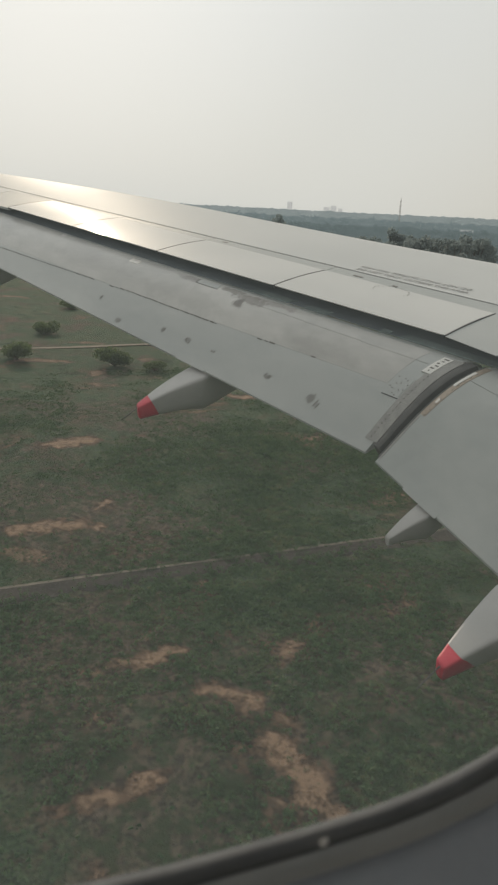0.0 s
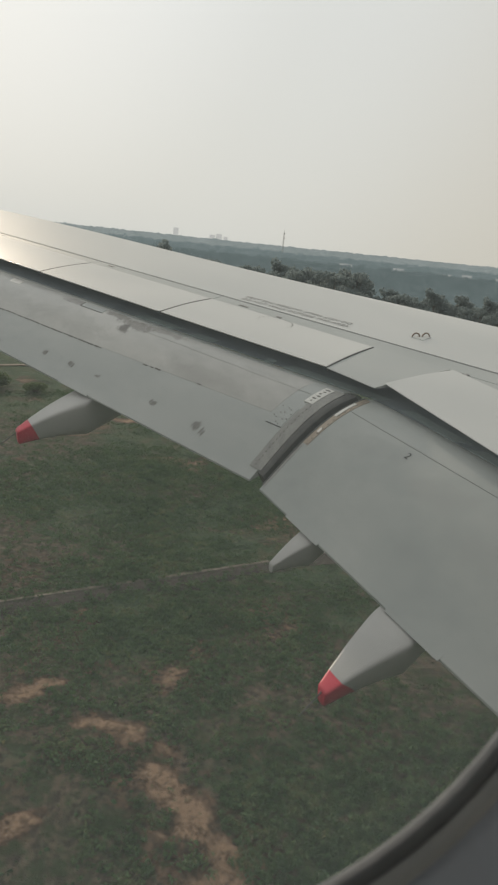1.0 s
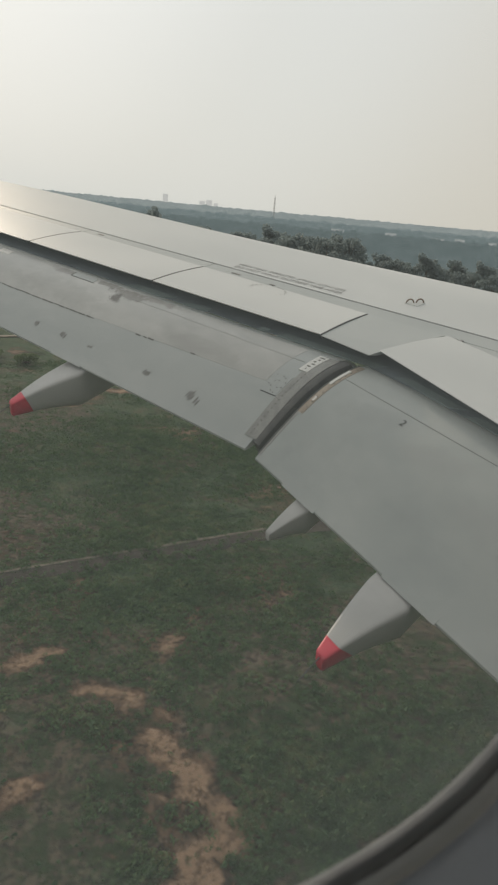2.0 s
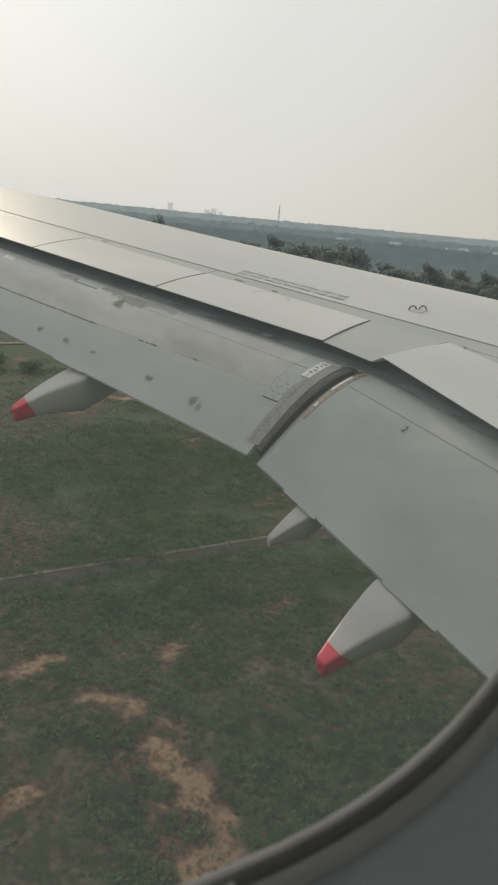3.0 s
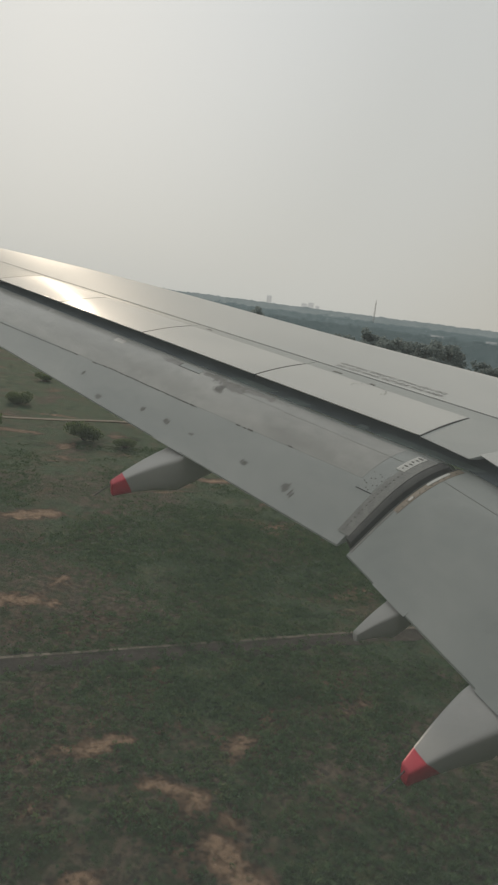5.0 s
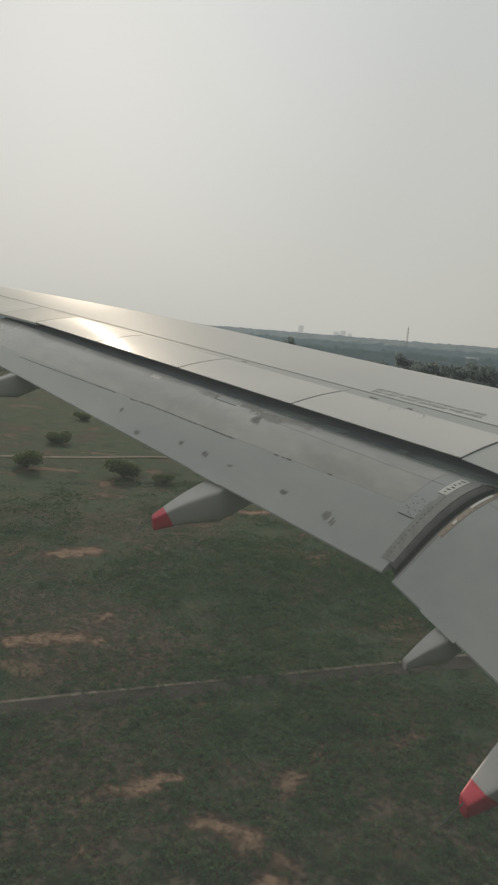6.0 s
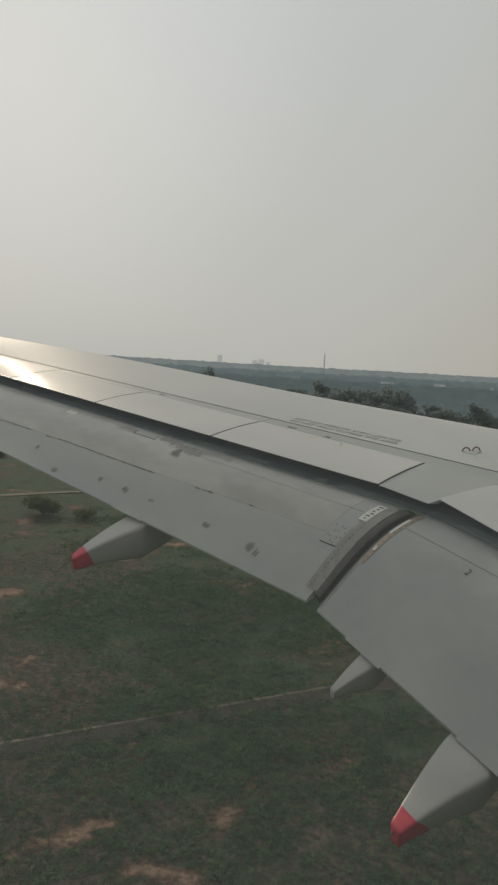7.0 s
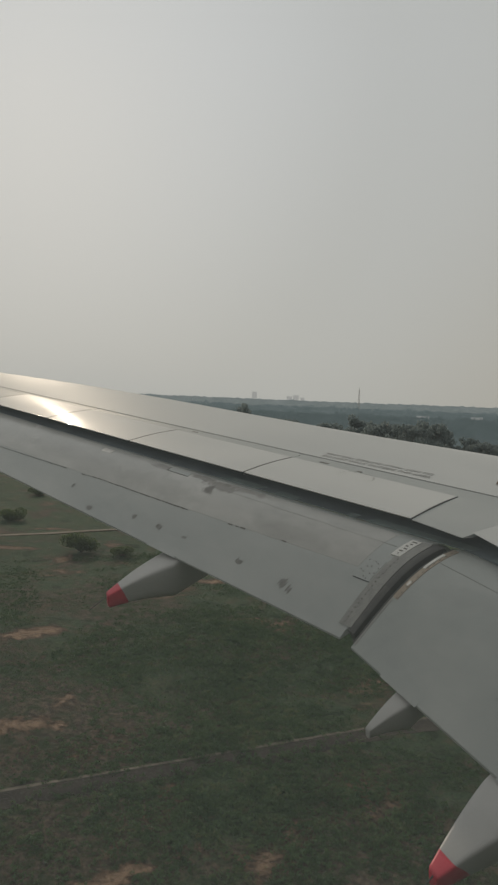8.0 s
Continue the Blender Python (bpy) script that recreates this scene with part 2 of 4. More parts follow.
    l.new(patchy, far_off.inputs[0])
    either = n.new("ShaderNodeMath")
    either.operation = "MAXIMUM"
    l.new(far_off.outputs[0], either.inputs[0])
    l.new(band(ragged.outputs[0], 0.64, 0.92), either.inputs[1])
    patchy = either.outputs[0]
    soil = mixed(band(ragged.outputs[0], 0.16, 0.50), soil, dry)
    soil = mixed(band(ragged.outputs[0], 0.48, 0.66), soil, mixed(band(fine, 0.40, 0.60), (0.050, 0.036, 0.025), (0.145, 0.100, 0.070)))
    soil = mixed(times(band(scrape, 0.515, 0.60), where), soil, mixed(band(fine, 0.40, 0.60), (0.036, 0.029, 0.021), (0.115, 0.084, 0.060)))
    sand = mixed(band(fine, 0.38, 0.54), (0.12, 0.083, 0.056), (0.29, 0.203, 0.142))
    l.new(mixed(patchy, soil, sand), b.inputs["Base Color"])
    b.inputs["Roughness"].default_value = 0.95
    b.inputs["Specular IOR Level"].default_value = 0.15
    bp = n.new("ShaderNodeBump")
    bp.inputs["Strength"].default_value, bp.inputs["Distance"].default_value = 0.9, 0.3
    l.new(fine, bp.inputs["Height"])
    l.new(bp.outputs[0], b.inputs["Normal"])
    return m


GROUND = ground_material()


def leafy_material(name, tones):
    """Small leaves, each of its own tone."""
    m = bpy.data.materials.new(name)
    m.use_nodes = True
    n, l = m.node_tree.nodes, m.node_tree.links
    b = n["Principled BSDF"]
    geo, ramp = n.new("ShaderNodeNewGeometry"), n.new("ShaderNodeValToRGB")
    tc, drift, wide, add = n.new("ShaderNodeTexCoord"), n.new("ShaderNodeTexNoise"), n.new("ShaderNodeMapRange"), n.new("ShaderNodeMath")
    drift.inputs["Scale"].default_value, drift.inputs["Detail"].default_value, drift.inputs["Roughness"].default_value = 0.55, 5, 0.68
    l.new(tc.outputs["Object"], drift.inputs["Vector"])
    wide.inputs[1].default_value, wide.inputs[2].default_value, wide.inputs[3].default_value, wide.inputs[4].default_value = 0.34, 0.66, 0.0, 0.68
    l.new(drift.outputs[0], wide.inputs[0])
    add.operation = "MULTIPLY_ADD"
    add.inputs[1].default_value = 0.36
    l.new(geo.outputs["Random Per Island"], add.inputs[0])
    l.new(wide.outputs[0], add.inputs[2])
    l.new(add.outputs[0], ramp.inputs[0])
    for place, colour in tones:
        e = ramp.color_ramp.elements[0] if place == 0.0 else ramp.color_ramp.elements[-1] if place == 1.0 else ramp.color_ramp.elements.new(place)
        e.position, e.color = place, (*colour, 1)
    l.new(ramp.outputs[0], b.inputs["Base Color"])
    b.inputs["Roughness"].default_value = 0.9
    b.inputs["Specular IOR Level"].default_value = 0.15
    return m


TUFT = leafy_material("grass_tufts", ((0.0, (0.025, 0.053, 0.029)), (0.5, (0.064, 0.125, 0.061)), (0.8, (0.102, 0.145, 0.077)), (1.0, (0.16, 0.14, 0.062))))
WEED = leafy_material("weed_leaves", ((0.0, (0.026, 0.053, 0.033)), (0.42, (0.066, 0.125, 0.066)), (0.72, (0.130, 0.198, 0.104)), (1.0, (0.22, 0.185, 0.11))))
let_light_through(TUFT, 0.45, (0.085, 0.125, 0.062))
let_light_through(WEED, 0.35, (0.10, 0.145, 0.07))


def pane_material():
    """Clear acrylic with a thin film of dust that scatters daylight, tinted blue to lay haze over the view."""
    m = bpy.data.materials.new("window_acrylic")
    m.use_nodes = True
    n, l = m.node_tree.nodes, m.node_tree.links
    n.remove(n["Principled BSDF"])
    clear, gloss, dust = n.new("ShaderNodeBsdfTransparent"), n.new("ShaderNodeBsdfGlossy"), n.new("ShaderNodeBsdfTranslucent")
    gloss.inputs["Roughness"].default_value = 0.05
    dust.inputs["Color"].default_value = (0.72, 0.86, 0.96, 1)
    fres = n.new("ShaderNodeFresnel")
    fres.inputs[0].default_value = 1.12
    a, c = n.new("ShaderNodeMixShader"), n.new("ShaderNodeMixShader")
    l.new(fres.outputs[0], a.inputs[0])
    l.new(clear.outputs[0], a.inputs[1])
    l.new(gloss.outputs[0], a.inputs[2])
    c.inputs[0].default_value = 0.023
    l.new(a.outputs[0], c.inputs[1])
    l.new(dust.outputs[0], c.inputs[2])
    l.new(c.outputs[0], n["Material Output"].inputs[0])
    return m


PANE = pane_material()


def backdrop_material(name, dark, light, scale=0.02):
    """Glowing distance: the haze of several kilometres is painted into woods and blocks."""
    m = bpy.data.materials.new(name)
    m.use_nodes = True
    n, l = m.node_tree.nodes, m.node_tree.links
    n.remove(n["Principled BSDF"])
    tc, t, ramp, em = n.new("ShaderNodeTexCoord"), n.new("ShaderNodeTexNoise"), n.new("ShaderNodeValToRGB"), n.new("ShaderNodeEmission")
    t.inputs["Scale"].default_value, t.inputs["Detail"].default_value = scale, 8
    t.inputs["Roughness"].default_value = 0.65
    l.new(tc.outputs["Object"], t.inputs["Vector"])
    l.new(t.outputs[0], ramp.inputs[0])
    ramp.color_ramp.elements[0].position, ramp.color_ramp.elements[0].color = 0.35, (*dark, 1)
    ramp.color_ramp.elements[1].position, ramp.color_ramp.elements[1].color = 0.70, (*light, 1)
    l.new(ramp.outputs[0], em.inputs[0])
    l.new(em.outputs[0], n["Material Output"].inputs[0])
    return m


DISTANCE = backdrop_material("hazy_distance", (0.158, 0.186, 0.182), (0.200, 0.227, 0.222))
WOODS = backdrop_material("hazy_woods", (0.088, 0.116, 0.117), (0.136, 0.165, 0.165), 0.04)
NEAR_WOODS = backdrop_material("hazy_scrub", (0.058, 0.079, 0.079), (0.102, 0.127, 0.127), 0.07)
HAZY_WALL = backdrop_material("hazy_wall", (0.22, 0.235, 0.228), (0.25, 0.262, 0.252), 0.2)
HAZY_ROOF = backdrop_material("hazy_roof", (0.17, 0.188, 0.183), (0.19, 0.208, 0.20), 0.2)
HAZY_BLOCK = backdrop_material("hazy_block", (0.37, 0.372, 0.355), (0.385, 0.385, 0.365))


# ---- mesh helpers ----
def part(name, bm, material, parent=None, label="", smooth=40):
    me = bpy.data.meshes.new(name)
    bmesh.ops.recalc_face_normals(bm, faces=bm.faces)
    bm.to_mesh(me)
    bm.free()
    me.materials.append(material)
    if smooth:
        me.polygons.foreach_set("use_smooth", [True] * len(me.polygons))
        me.set_sharp_from_angle(angle=radians(smooth))
    ob = new(name, me)
    ob.parent = parent
    return tagged(ob, label)


def loft(rings, caps=True, closed=True):
    """A skin over closed rings of equal length."""
    bm = bmesh.new()
    vs = [[bm.verts.new(p) for p in r] for r in rings]
    k = len(vs[0])
    for a, c in zip(vs, vs[1:]):
        for i in range(k if closed else k - 1):
            j = (i + 1) % k
            bm.faces.new((a[i], a[j], c[j], c[i]))
    if caps and closed:
        bm.faces.new(vs[0][::-1])
        bm.faces.new(vs[-1])
    return bm


def box(x0, y0, z0, x1, y1, z1, bevel=0.0):
    bm = bmesh.new()
    bmesh.ops.create_cube(bm, size=1)
    for v in bm.verts:
        v.co = ((x0 + x1) / 2 + v.co.x * (x1 - x0), (y0 + y1) / 2 + v.co.y * (y1 - y0), (z0 + z1) / 2 + v.co.z * (z1 - z0))
    if bevel:
        bmesh.ops.bevel(bm, geom=bm.edges[:], offset=bevel, segments=2, affect="EDGES")
    return bm


def bezier(p0, p1, p2, p3, t):
    return tuple((1 - t) ** 3 * a + 3 * (1 - t) ** 2 * t * b + 3 * (1 - t) * t * t * c + t ** 3 * d for a, b, c, d in zip(p0, p1, p2, p3))


def plate(corners, thick, steps=1):
    """A thin panel from its four upper corners (rear in, rear out, front out, front in), in wing coordinates."""
    a, b, c, d = (Vector(p) for p in corners)
    rings = []
    for i in range(steps + 1):
        f = i / steps
        r, g = a.lerp(b, f), d.lerp(c, f)
        down = Vector((0, 0, -thick))
        rings.append([r + down * 0.25, r.lerp(g, 0.006), g.lerp(r, 0.006), g + down * 0.25, g + down, r + down])
    return loft(rings)


# ---- ground ----
def ground_z(x, y):
    near = max(0.0, 1 - math.hypot(x + 45, y - 30) / 110)
    flat = min(1.0, max(0.0, abs(x + 31.5) - 4.5) / 5)
    return 0.9 * near * flat * noise.noise(Vector((x * 0.05, y * 0.05, 0.3)))


# bare sandy scrapes: x, y, half-lengths along and across, turn in degrees
SCRAPES = ((-18.5, 10.3, 3.8, 1.05, 8), (-14.8, 8.8, 1.8, 1.3, 0), (-19.5, 4.4, 0.7, 1.7, 0), (-16.8, 8.0, 0.9, 1.6, 30), (-26.5, 7.2, 0.5, 1.6, 0),
           (-27.1, 20.8, 0.6, 1.5, 10), (-40.8, 4.6, 0.8, 2.4, 0), (-57.0, 9.5, 1.0, 3.5, 0), (-24.8, 12.8, 0.7, 1.1, 30), (-70.0, 30.0, 1.2, 5.0, 0))


def bareness(x, y):
    """How bare and sandy the ground is: 0 green, 1 open sand."""
    best = 0.0
    v = Vector((x * 0.45, y * 0.45, 2.2))
    rag = 0.42 * noise.noise(v) + 0.30 * noise.noise(v * 2.3) + 0.20 * noise.noise(v * 5.1)
    for cx, cy, along, across, turn in SCRAPES:
        dx, dy = x - cx, y - cy
        if abs(dx) < 11 and abs(dy) < 11:
            ca, sa = math.cos(radians(turn)), math.sin(radians(turn))
            best = max(best, 1.18 - math.hypot((dx * ca + dy * sa) / along, (dy * ca - dx * sa) / across) * 0.70 + 1.9 * rag)
    wide = 0.34 + 1.6 * (noise.noise(Vector((x * 0.07, y * 0.07, 9.1))) - 0.12) + 0.8 * rag
    return max(0.0, min(1.0, max(best, min(0.45, wide) if x > -75 else 0.0)))


def ground_sheet():
    bm = bmesh.new()
    bare = bm.verts.layers.float.new("bare")
    xs = [-4500, -2200, -1100, -560, -300, -180, -130, -105] + [-90 + 1.0 * i for i in range(45)] + [-45 + 0.4 * i for i in range(88)] + [-9, -4, 0, 30, 120, 500, 1500, 4500]
    ys = [-4500, -1800, -700, -250, -90, -30, -14] + [-8 + 0.4 * i for i in range(95)] + [30.5 + i for i in range(50)] + [84, 90, 100, 112, 130, 190, 300, 560, 1100, 2200, 4500]
    rows_ = []
    for y in ys:
        r = []
        for x in xs:
            v = bm.verts.new((x, y, ground_z(x, y)))
            v[bare] = bareness(x, y) if -92 < x < -9 and -9 < y < 82 else 0.0
            r.append(v)
        rows_.append(r)
    for a, c in zip(rows_, rows_[1:]):
        for i in range(len(a) - 1):
            bm.faces.new((a[i], a[i + 1], c[i + 1], c[i]))
    ob = part("ground", bm, GROUND)
    return tagged(ob, "rough green airfield grass with dry and bare sandy patches", "ground", kind="structure")


ground_sheet()


def ragged_strip(name, x0, x1, z, wobble, material, label, category):
    """A long strip on the ground, its edges frayed where grass and sand creep over."""
    rings = []
    for i in range(420):
        y = -70 + 0.8 * i if 0 < i < 419 else (-400 if i == 0 else 900)
        a = x0 + wobble[0] * (noise.noise(Vector((y * 0.25, 1, 0))) + 0.6 * noise.noise(Vector((y * 1.1, 2, 0))))
        b = x1 + wobble[1] * (noise.noise(Vector((y * 0.25, 5, 0))) + 0.6 * noise.noise(Vector((y * 1.1, 7, 0))))
        h = z + ground_z(x0, y)
        rings.append([(a, y, h), (b, y, h), (b, y, h - 0.5), (a, y, h - 0.5)])
    return tagged(part(name, loft(rings), material, smooth=0), label, category, kind="structure")


ragged_strip("taxiway", -34.6, -32.9, 0.012, (0.55, 0.95), ASPHALT, "narrow worn dark grey asphalt strip half lost in the grass", "taxiway")
ragged_strip("edge_marking", -34.60, -34.36, 0.018, (0.06, 0.05), LINE, "faded pale painted edge line of the asphalt", "road marking")
ragged_strip("path", -100.9, -99.8, 0.05, (0.25, 0.25), DIRT, "pale narrow dirt track through the grass", "path")


def grass_stuff(count=200000, seed=5):
    rng = np.random.default_rng(seed)
    u = rng.random(count)
    x = -9 - 62 * u ** 1.4
    y = -8 + rng.random(count) * (34 + 0.75 * -x)
    keep = (x < -35.6 + 0.5 * rng.random(count)) | (x > -31.7 + 1.2 * rng.random(count))
    keep &= (x < -27) | (rng.random(count) < 0.10)
    x, y = x[keep], y[keep]
    z, ok = np.zeros(len(x)), np.ones(len(x), bool)
    for i in range(len(x)):
        v = Vector((x[i] * 0.11, y[i] * 0.11, 4.2))
        ok[i] = noise.noise(v) + 0.5 * noise.noise(v * 3.1) > -0.12 and bareness(x[i], y[i]) < 0.5
        z[i] = ground_z(x[i], y[i])
    x, y, z = x[ok], y[ok], z[ok]
    k = len(x)
    size = 0.05 + 0.14 * rng.random(k) ** 2
    turn = rng.random(k) * 6.283
    verts, faces = np.zeros((k, 5, 3)), np.zeros((k, 4, 3), int)
    for j in range(4):
        a = turn + j * math.pi / 2 + rng.normal(0, 0.3, k)
        r = size * (0.7 + 0.7 * rng.random(k))
        verts[:, j] = np.stack([x + r * np.cos(a), y + r * np.sin(a), z - 0.05], 1)
    verts[:, 4] = np.stack([x + rng.normal(0, 0.04, k), y + rng.normal(0, 0.04, k), z + size * (0.08 + 0.34 * rng.random(k))], 1)
    base = np.arange(k) * 5
    for j in range(4):
        faces[:, j] = np.stack([base + j, base + (j + 1) % 4, base + 4], 1)
    me = bpy.data.meshes.new("grass")
    me.from_pydata(verts.reshape(-1, 3).tolist(), [], faces.reshape(-1, 3).tolist())
    me.materials.append(TUFT)
    tagged(new("grass", me), "low uneven green and straw grass tufts", "grass", kind="stuff")


grass_stuff()


def weeds_stuff(count=120000, seed=17):
    """Knee-high weeds and low scrub in loose drifts, each plant a spray of a dozen leaves."""
    rng = np.random.default_rng(seed)
    x = -13 - 72 * rng.random(count) ** 1.35
    y = -7 + rng.random(count) * (30 + 0.72 * -x)
    keep = (x < -34.5) | (x > -33.9 + 0.9 * rng.random(count)) | (rng.random(count) < 0.22)
    x, y = x[keep], y[keep]
    z, lush = np.zeros(len(x)), np.zeros(len(x))
    for i in range(len(x)):
        v = Vector((x[i] * 0.085, y[i] * 0.085, 7.7))
        lush[i] = noise.noise(v) + 0.55 * noise.noise(v * 2.7) + 0.35 * noise.noise(v * 7.3)
        z[i] = ground_z(x[i], y[i])
    bare = np.array([bareness(x[i], y[i]) for i in range(len(x))])
    ok = lush > -0.22 + 0.40 * rng.random(len(x))
    ok &= (bare < 0.32 + 0.25 * rng.random(len(x))) | (rng.random(len(x)) < 0.035)
    x, y, z, lush = x[ok], y[ok], z[ok], lush[ok]
    n, k = len(x), 18
    r = (0.07 + 0.20 * rng.random(n) ** 2.6 + 0.13 * np.maximum(0, lush - 0.1))[:, None]
    d = rng.normal(0, 1, (n, k, 3))
    d[:, :, 2] = np.abs(d[:, :, 2])
    d /= np.linalg.norm(d, axis=2, keepdims=True)
    c = np.stack([x, y, z], 1)[:, None] + d * (r * rng.uniform(0.5, 1.0, (n, k)))[:, :, None] * np.array((1, 1, 0.75))
    size = (0.31 * r * rng.uniform(0.6, 1.2, (n, k)))[:, :, None]
    a, b = rng.normal(0, 1, (n, k, 3)) * size * 0.6, rng.normal(0, 1, (n, k, 3)) * size * 0.6
    verts = np.stack([c + a, c + b, c - a * 0.7 - b * 0.5], 2).reshape(-1, 3)
    me = bpy.data.meshes.new("weeds")
    me.from_pydata(verts.tolist(), [], np.arange(len(verts)).reshape(-1, 3).tolist())
    me.materials.append(WEED)
    tagged(new("weeds", me), "low patchy green weeds and scrub in drifts", "weeds", kind="stuff")


weeds_stuff()


def crown_mesh(name, blobs, leaves, size, rng, material):
    """A crown of many small leaf sprays set round a handful of bough ends, with gaps between."""
    verts, faces = [], []
    for _ in range(leaves):
        c, r = blobs[int(rng.integers(len(blobs)))]
        d = rng.normal(0, 1, 3)
        d /= np.linalg.norm(d)
        p = np.array(c) + d * np.array(r) * rng.uniform(0.55, 1.05)
        a, b = rng.normal(0, 1, 3), rng.normal(0, 1, 3)
        a, b = a / np.linalg.norm(a), b / np.linalg.norm(b)
        s = size * rng.uniform(0.5, 1.3)
        i = len(verts)
        verts += [p + a * s, p + b * s, p - a * s * 0.8, p - b * s + a * 0.2 * s]
        faces += [(i, i + 1, i + 2), (i, i + 2, i + 3)]
    me = bpy.data.meshes.new(name)
    me.from_pydata([tuple(v) for v in verts], [], faces)
    me.materials.append(material)
    return me


def limb(bm, a, b, r0, r1, k=6):
    a, b = Vector(a), Vector(b)
    q = (b - a).to_track_quat("Z", "Y")
    lo = [bm.verts.new(a + q @ Vector((r0 * math.cos(6.2832 * i / k), r0 * math.sin(6.2832 * i / k), 0))) for i in range(k)]
    hi = [bm.verts.new(b + q @ Vector((r1 * math.cos(6.2832 * i / k), r1 * math.sin(6.2832 * i / k), 0))) for i in range(k)]
    for i in range(k):
        bm.faces.new((lo[i], lo[(i + 1) % k], hi[(i + 1) % k], hi[i]))
    bm.faces.new(hi)


def tree(height, spread, seed, label):
    rng = np.random.default_rng(seed)
    root = new("tree")
    bm = bmesh.new()
    fork = height * rng.uniform(0.28, 0.4)
    limb(bm, (0, 0, -0.3), (0.1, 0, fork), 0.03 * height, 0.02 * height, 7)
    blobs = []
    for i in range(12):
        a = rng.uniform(0, 6.283)
        rad = spread * rng.uniform(0.15, 0.8)
        top = (rad * math.cos(a), rad * math.sin(a), height * rng.uniform(0.34, 0.90))
        limb(bm, (0.1, 0, fork * rng.uniform(0.8, 1)), top, 0.012 * height, 0.004 * height, 5)
        blobs.append((top, (spread * rng.uniform(0.25, 0.42),) * 2 + (height * rng.uniform(0.09, 0.15),)))
    part("trunk", bm, BARK, root)
    crown = new("crown", crown_mesh("crown", blobs, 1300, 0.040 * height, rng, HAZY_LEAF))
    crown.parent = root
    return tagged(root, label, "tree", "trees along the field's far edge")


def shrub(size, seed):
    rng = np.random.default_rng(seed)
    root = new("shrub")
    bm = bmesh.new()
    blobs = []
    for i in range(6):
        a = rng.uniform(0, 6.283)
        top = (size * 0.6 * math.cos(a) * rng.uniform(0.3, 1), size * 0.6 * math.sin(a) * rng.uniform(0.3, 1), size * rng.uniform(0.3, 0.6))
        limb(bm, (0, 0, -0.2), top, 0.04 * size, 0.015 * size, 5)
        blobs.append((top, (size * 0.5, size * 0.5, size * 0.30)))
    part("stems", bm, BARK, root)
    leaves = new("foliage", crown_mesh("foliage", blobs, 2600, 0.055 * size, rng, SHRUB))
    leaves.parent = root
    return tagged(root, "low spreading green shrub in the dry grass", "shrub", "shrubs in the field")


def at_bearing(az, d):
    return -d * math.sin(radians(az)), d * math.cos(radians(az))


def plant_trees():
    rng = np.random.default_rng(21)
    kinds = [tree(9.5, 4.2, 1, "dark green broad-crowned tree of a hazy tree belt"), tree(12.0, 4.6, 2, "tall dark green tree rising from the tree belt"),
             tree(7.0, 3.8, 3, "low rounded dark green tree of the tree belt"), tree(10.5, 5.4, 4, "wide dark green tree with an open crown")]
    first = [True] * 4
    for i in range(150):
        az = radians(34 + 58 * ((i * 0.618) % 1))
        d = rng.uniform(232, 290)
        k = int(rng.integers(4))
        s = rng.uniform(0.65, 1.0) * (0.95 + 0.45 * noise.noise(Vector((az * 16, 2.5, 0))))
        m = Matrix.LocRotScale((-d * math.sin(az), d * math.cos(az), 0), Euler((0, 0, rng.uniform(0, 6.28))), (s, s, s * rng.uniform(0.9, 1.1)))
        if first[k]:
            kinds[k].matrix_world, first[k] = m, False
        else:
            c = copy_thing(kinds[k], Matrix())
            c.matrix_world = m
    # tall clumps that stand out over the belt
    for i in range(90):
        az = 45.5 + 22 * i / 90 + rng.uniform(-0.3, 0.3)
        lift = noise.noise(Vector((az * 0.42, 9.5, 0)))
        d, s, turn = rng.uniform(250, 296), rng.uniform(1.2, 1.65), rng.uniform(0, 6.28)
        if lift > -0.05:
            s *= 0.85 + 0.6 * lift
            copy_thing(kinds[i % 4], Matrix()).matrix_world = Matrix.LocRotScale((*at_bearing(az, d), 0), Euler((0, 0, turn)), (s, s, s))


plant_trees()


def plant_shrubs():
    kinds = [shrub(2.6, 11), shrub(1.8, 12)]
    first = [True, True]
    for i, (x, y, s, k) in enumerate(((-88, 19, 1.0, 0), (-84, 23, 0.8, 1), (-93, 8, 1.0, 0), (-112, 14, 1.2, 1), (-125, 30, 1.1, 0), (-140, 22, 1.0, 1), (-150, 40, 1.3, 0))):
        m = Matrix.LocRotScale((x, y, 0), Euler((0, 0, i * 1.3)), (s, s, s))
        if first[k]:
            kinds[k].matrix_world, first[k] = m, False
        else:
            copy_thing(kinds[k], Matrix()).matrix_world = m


plant_shrubs()


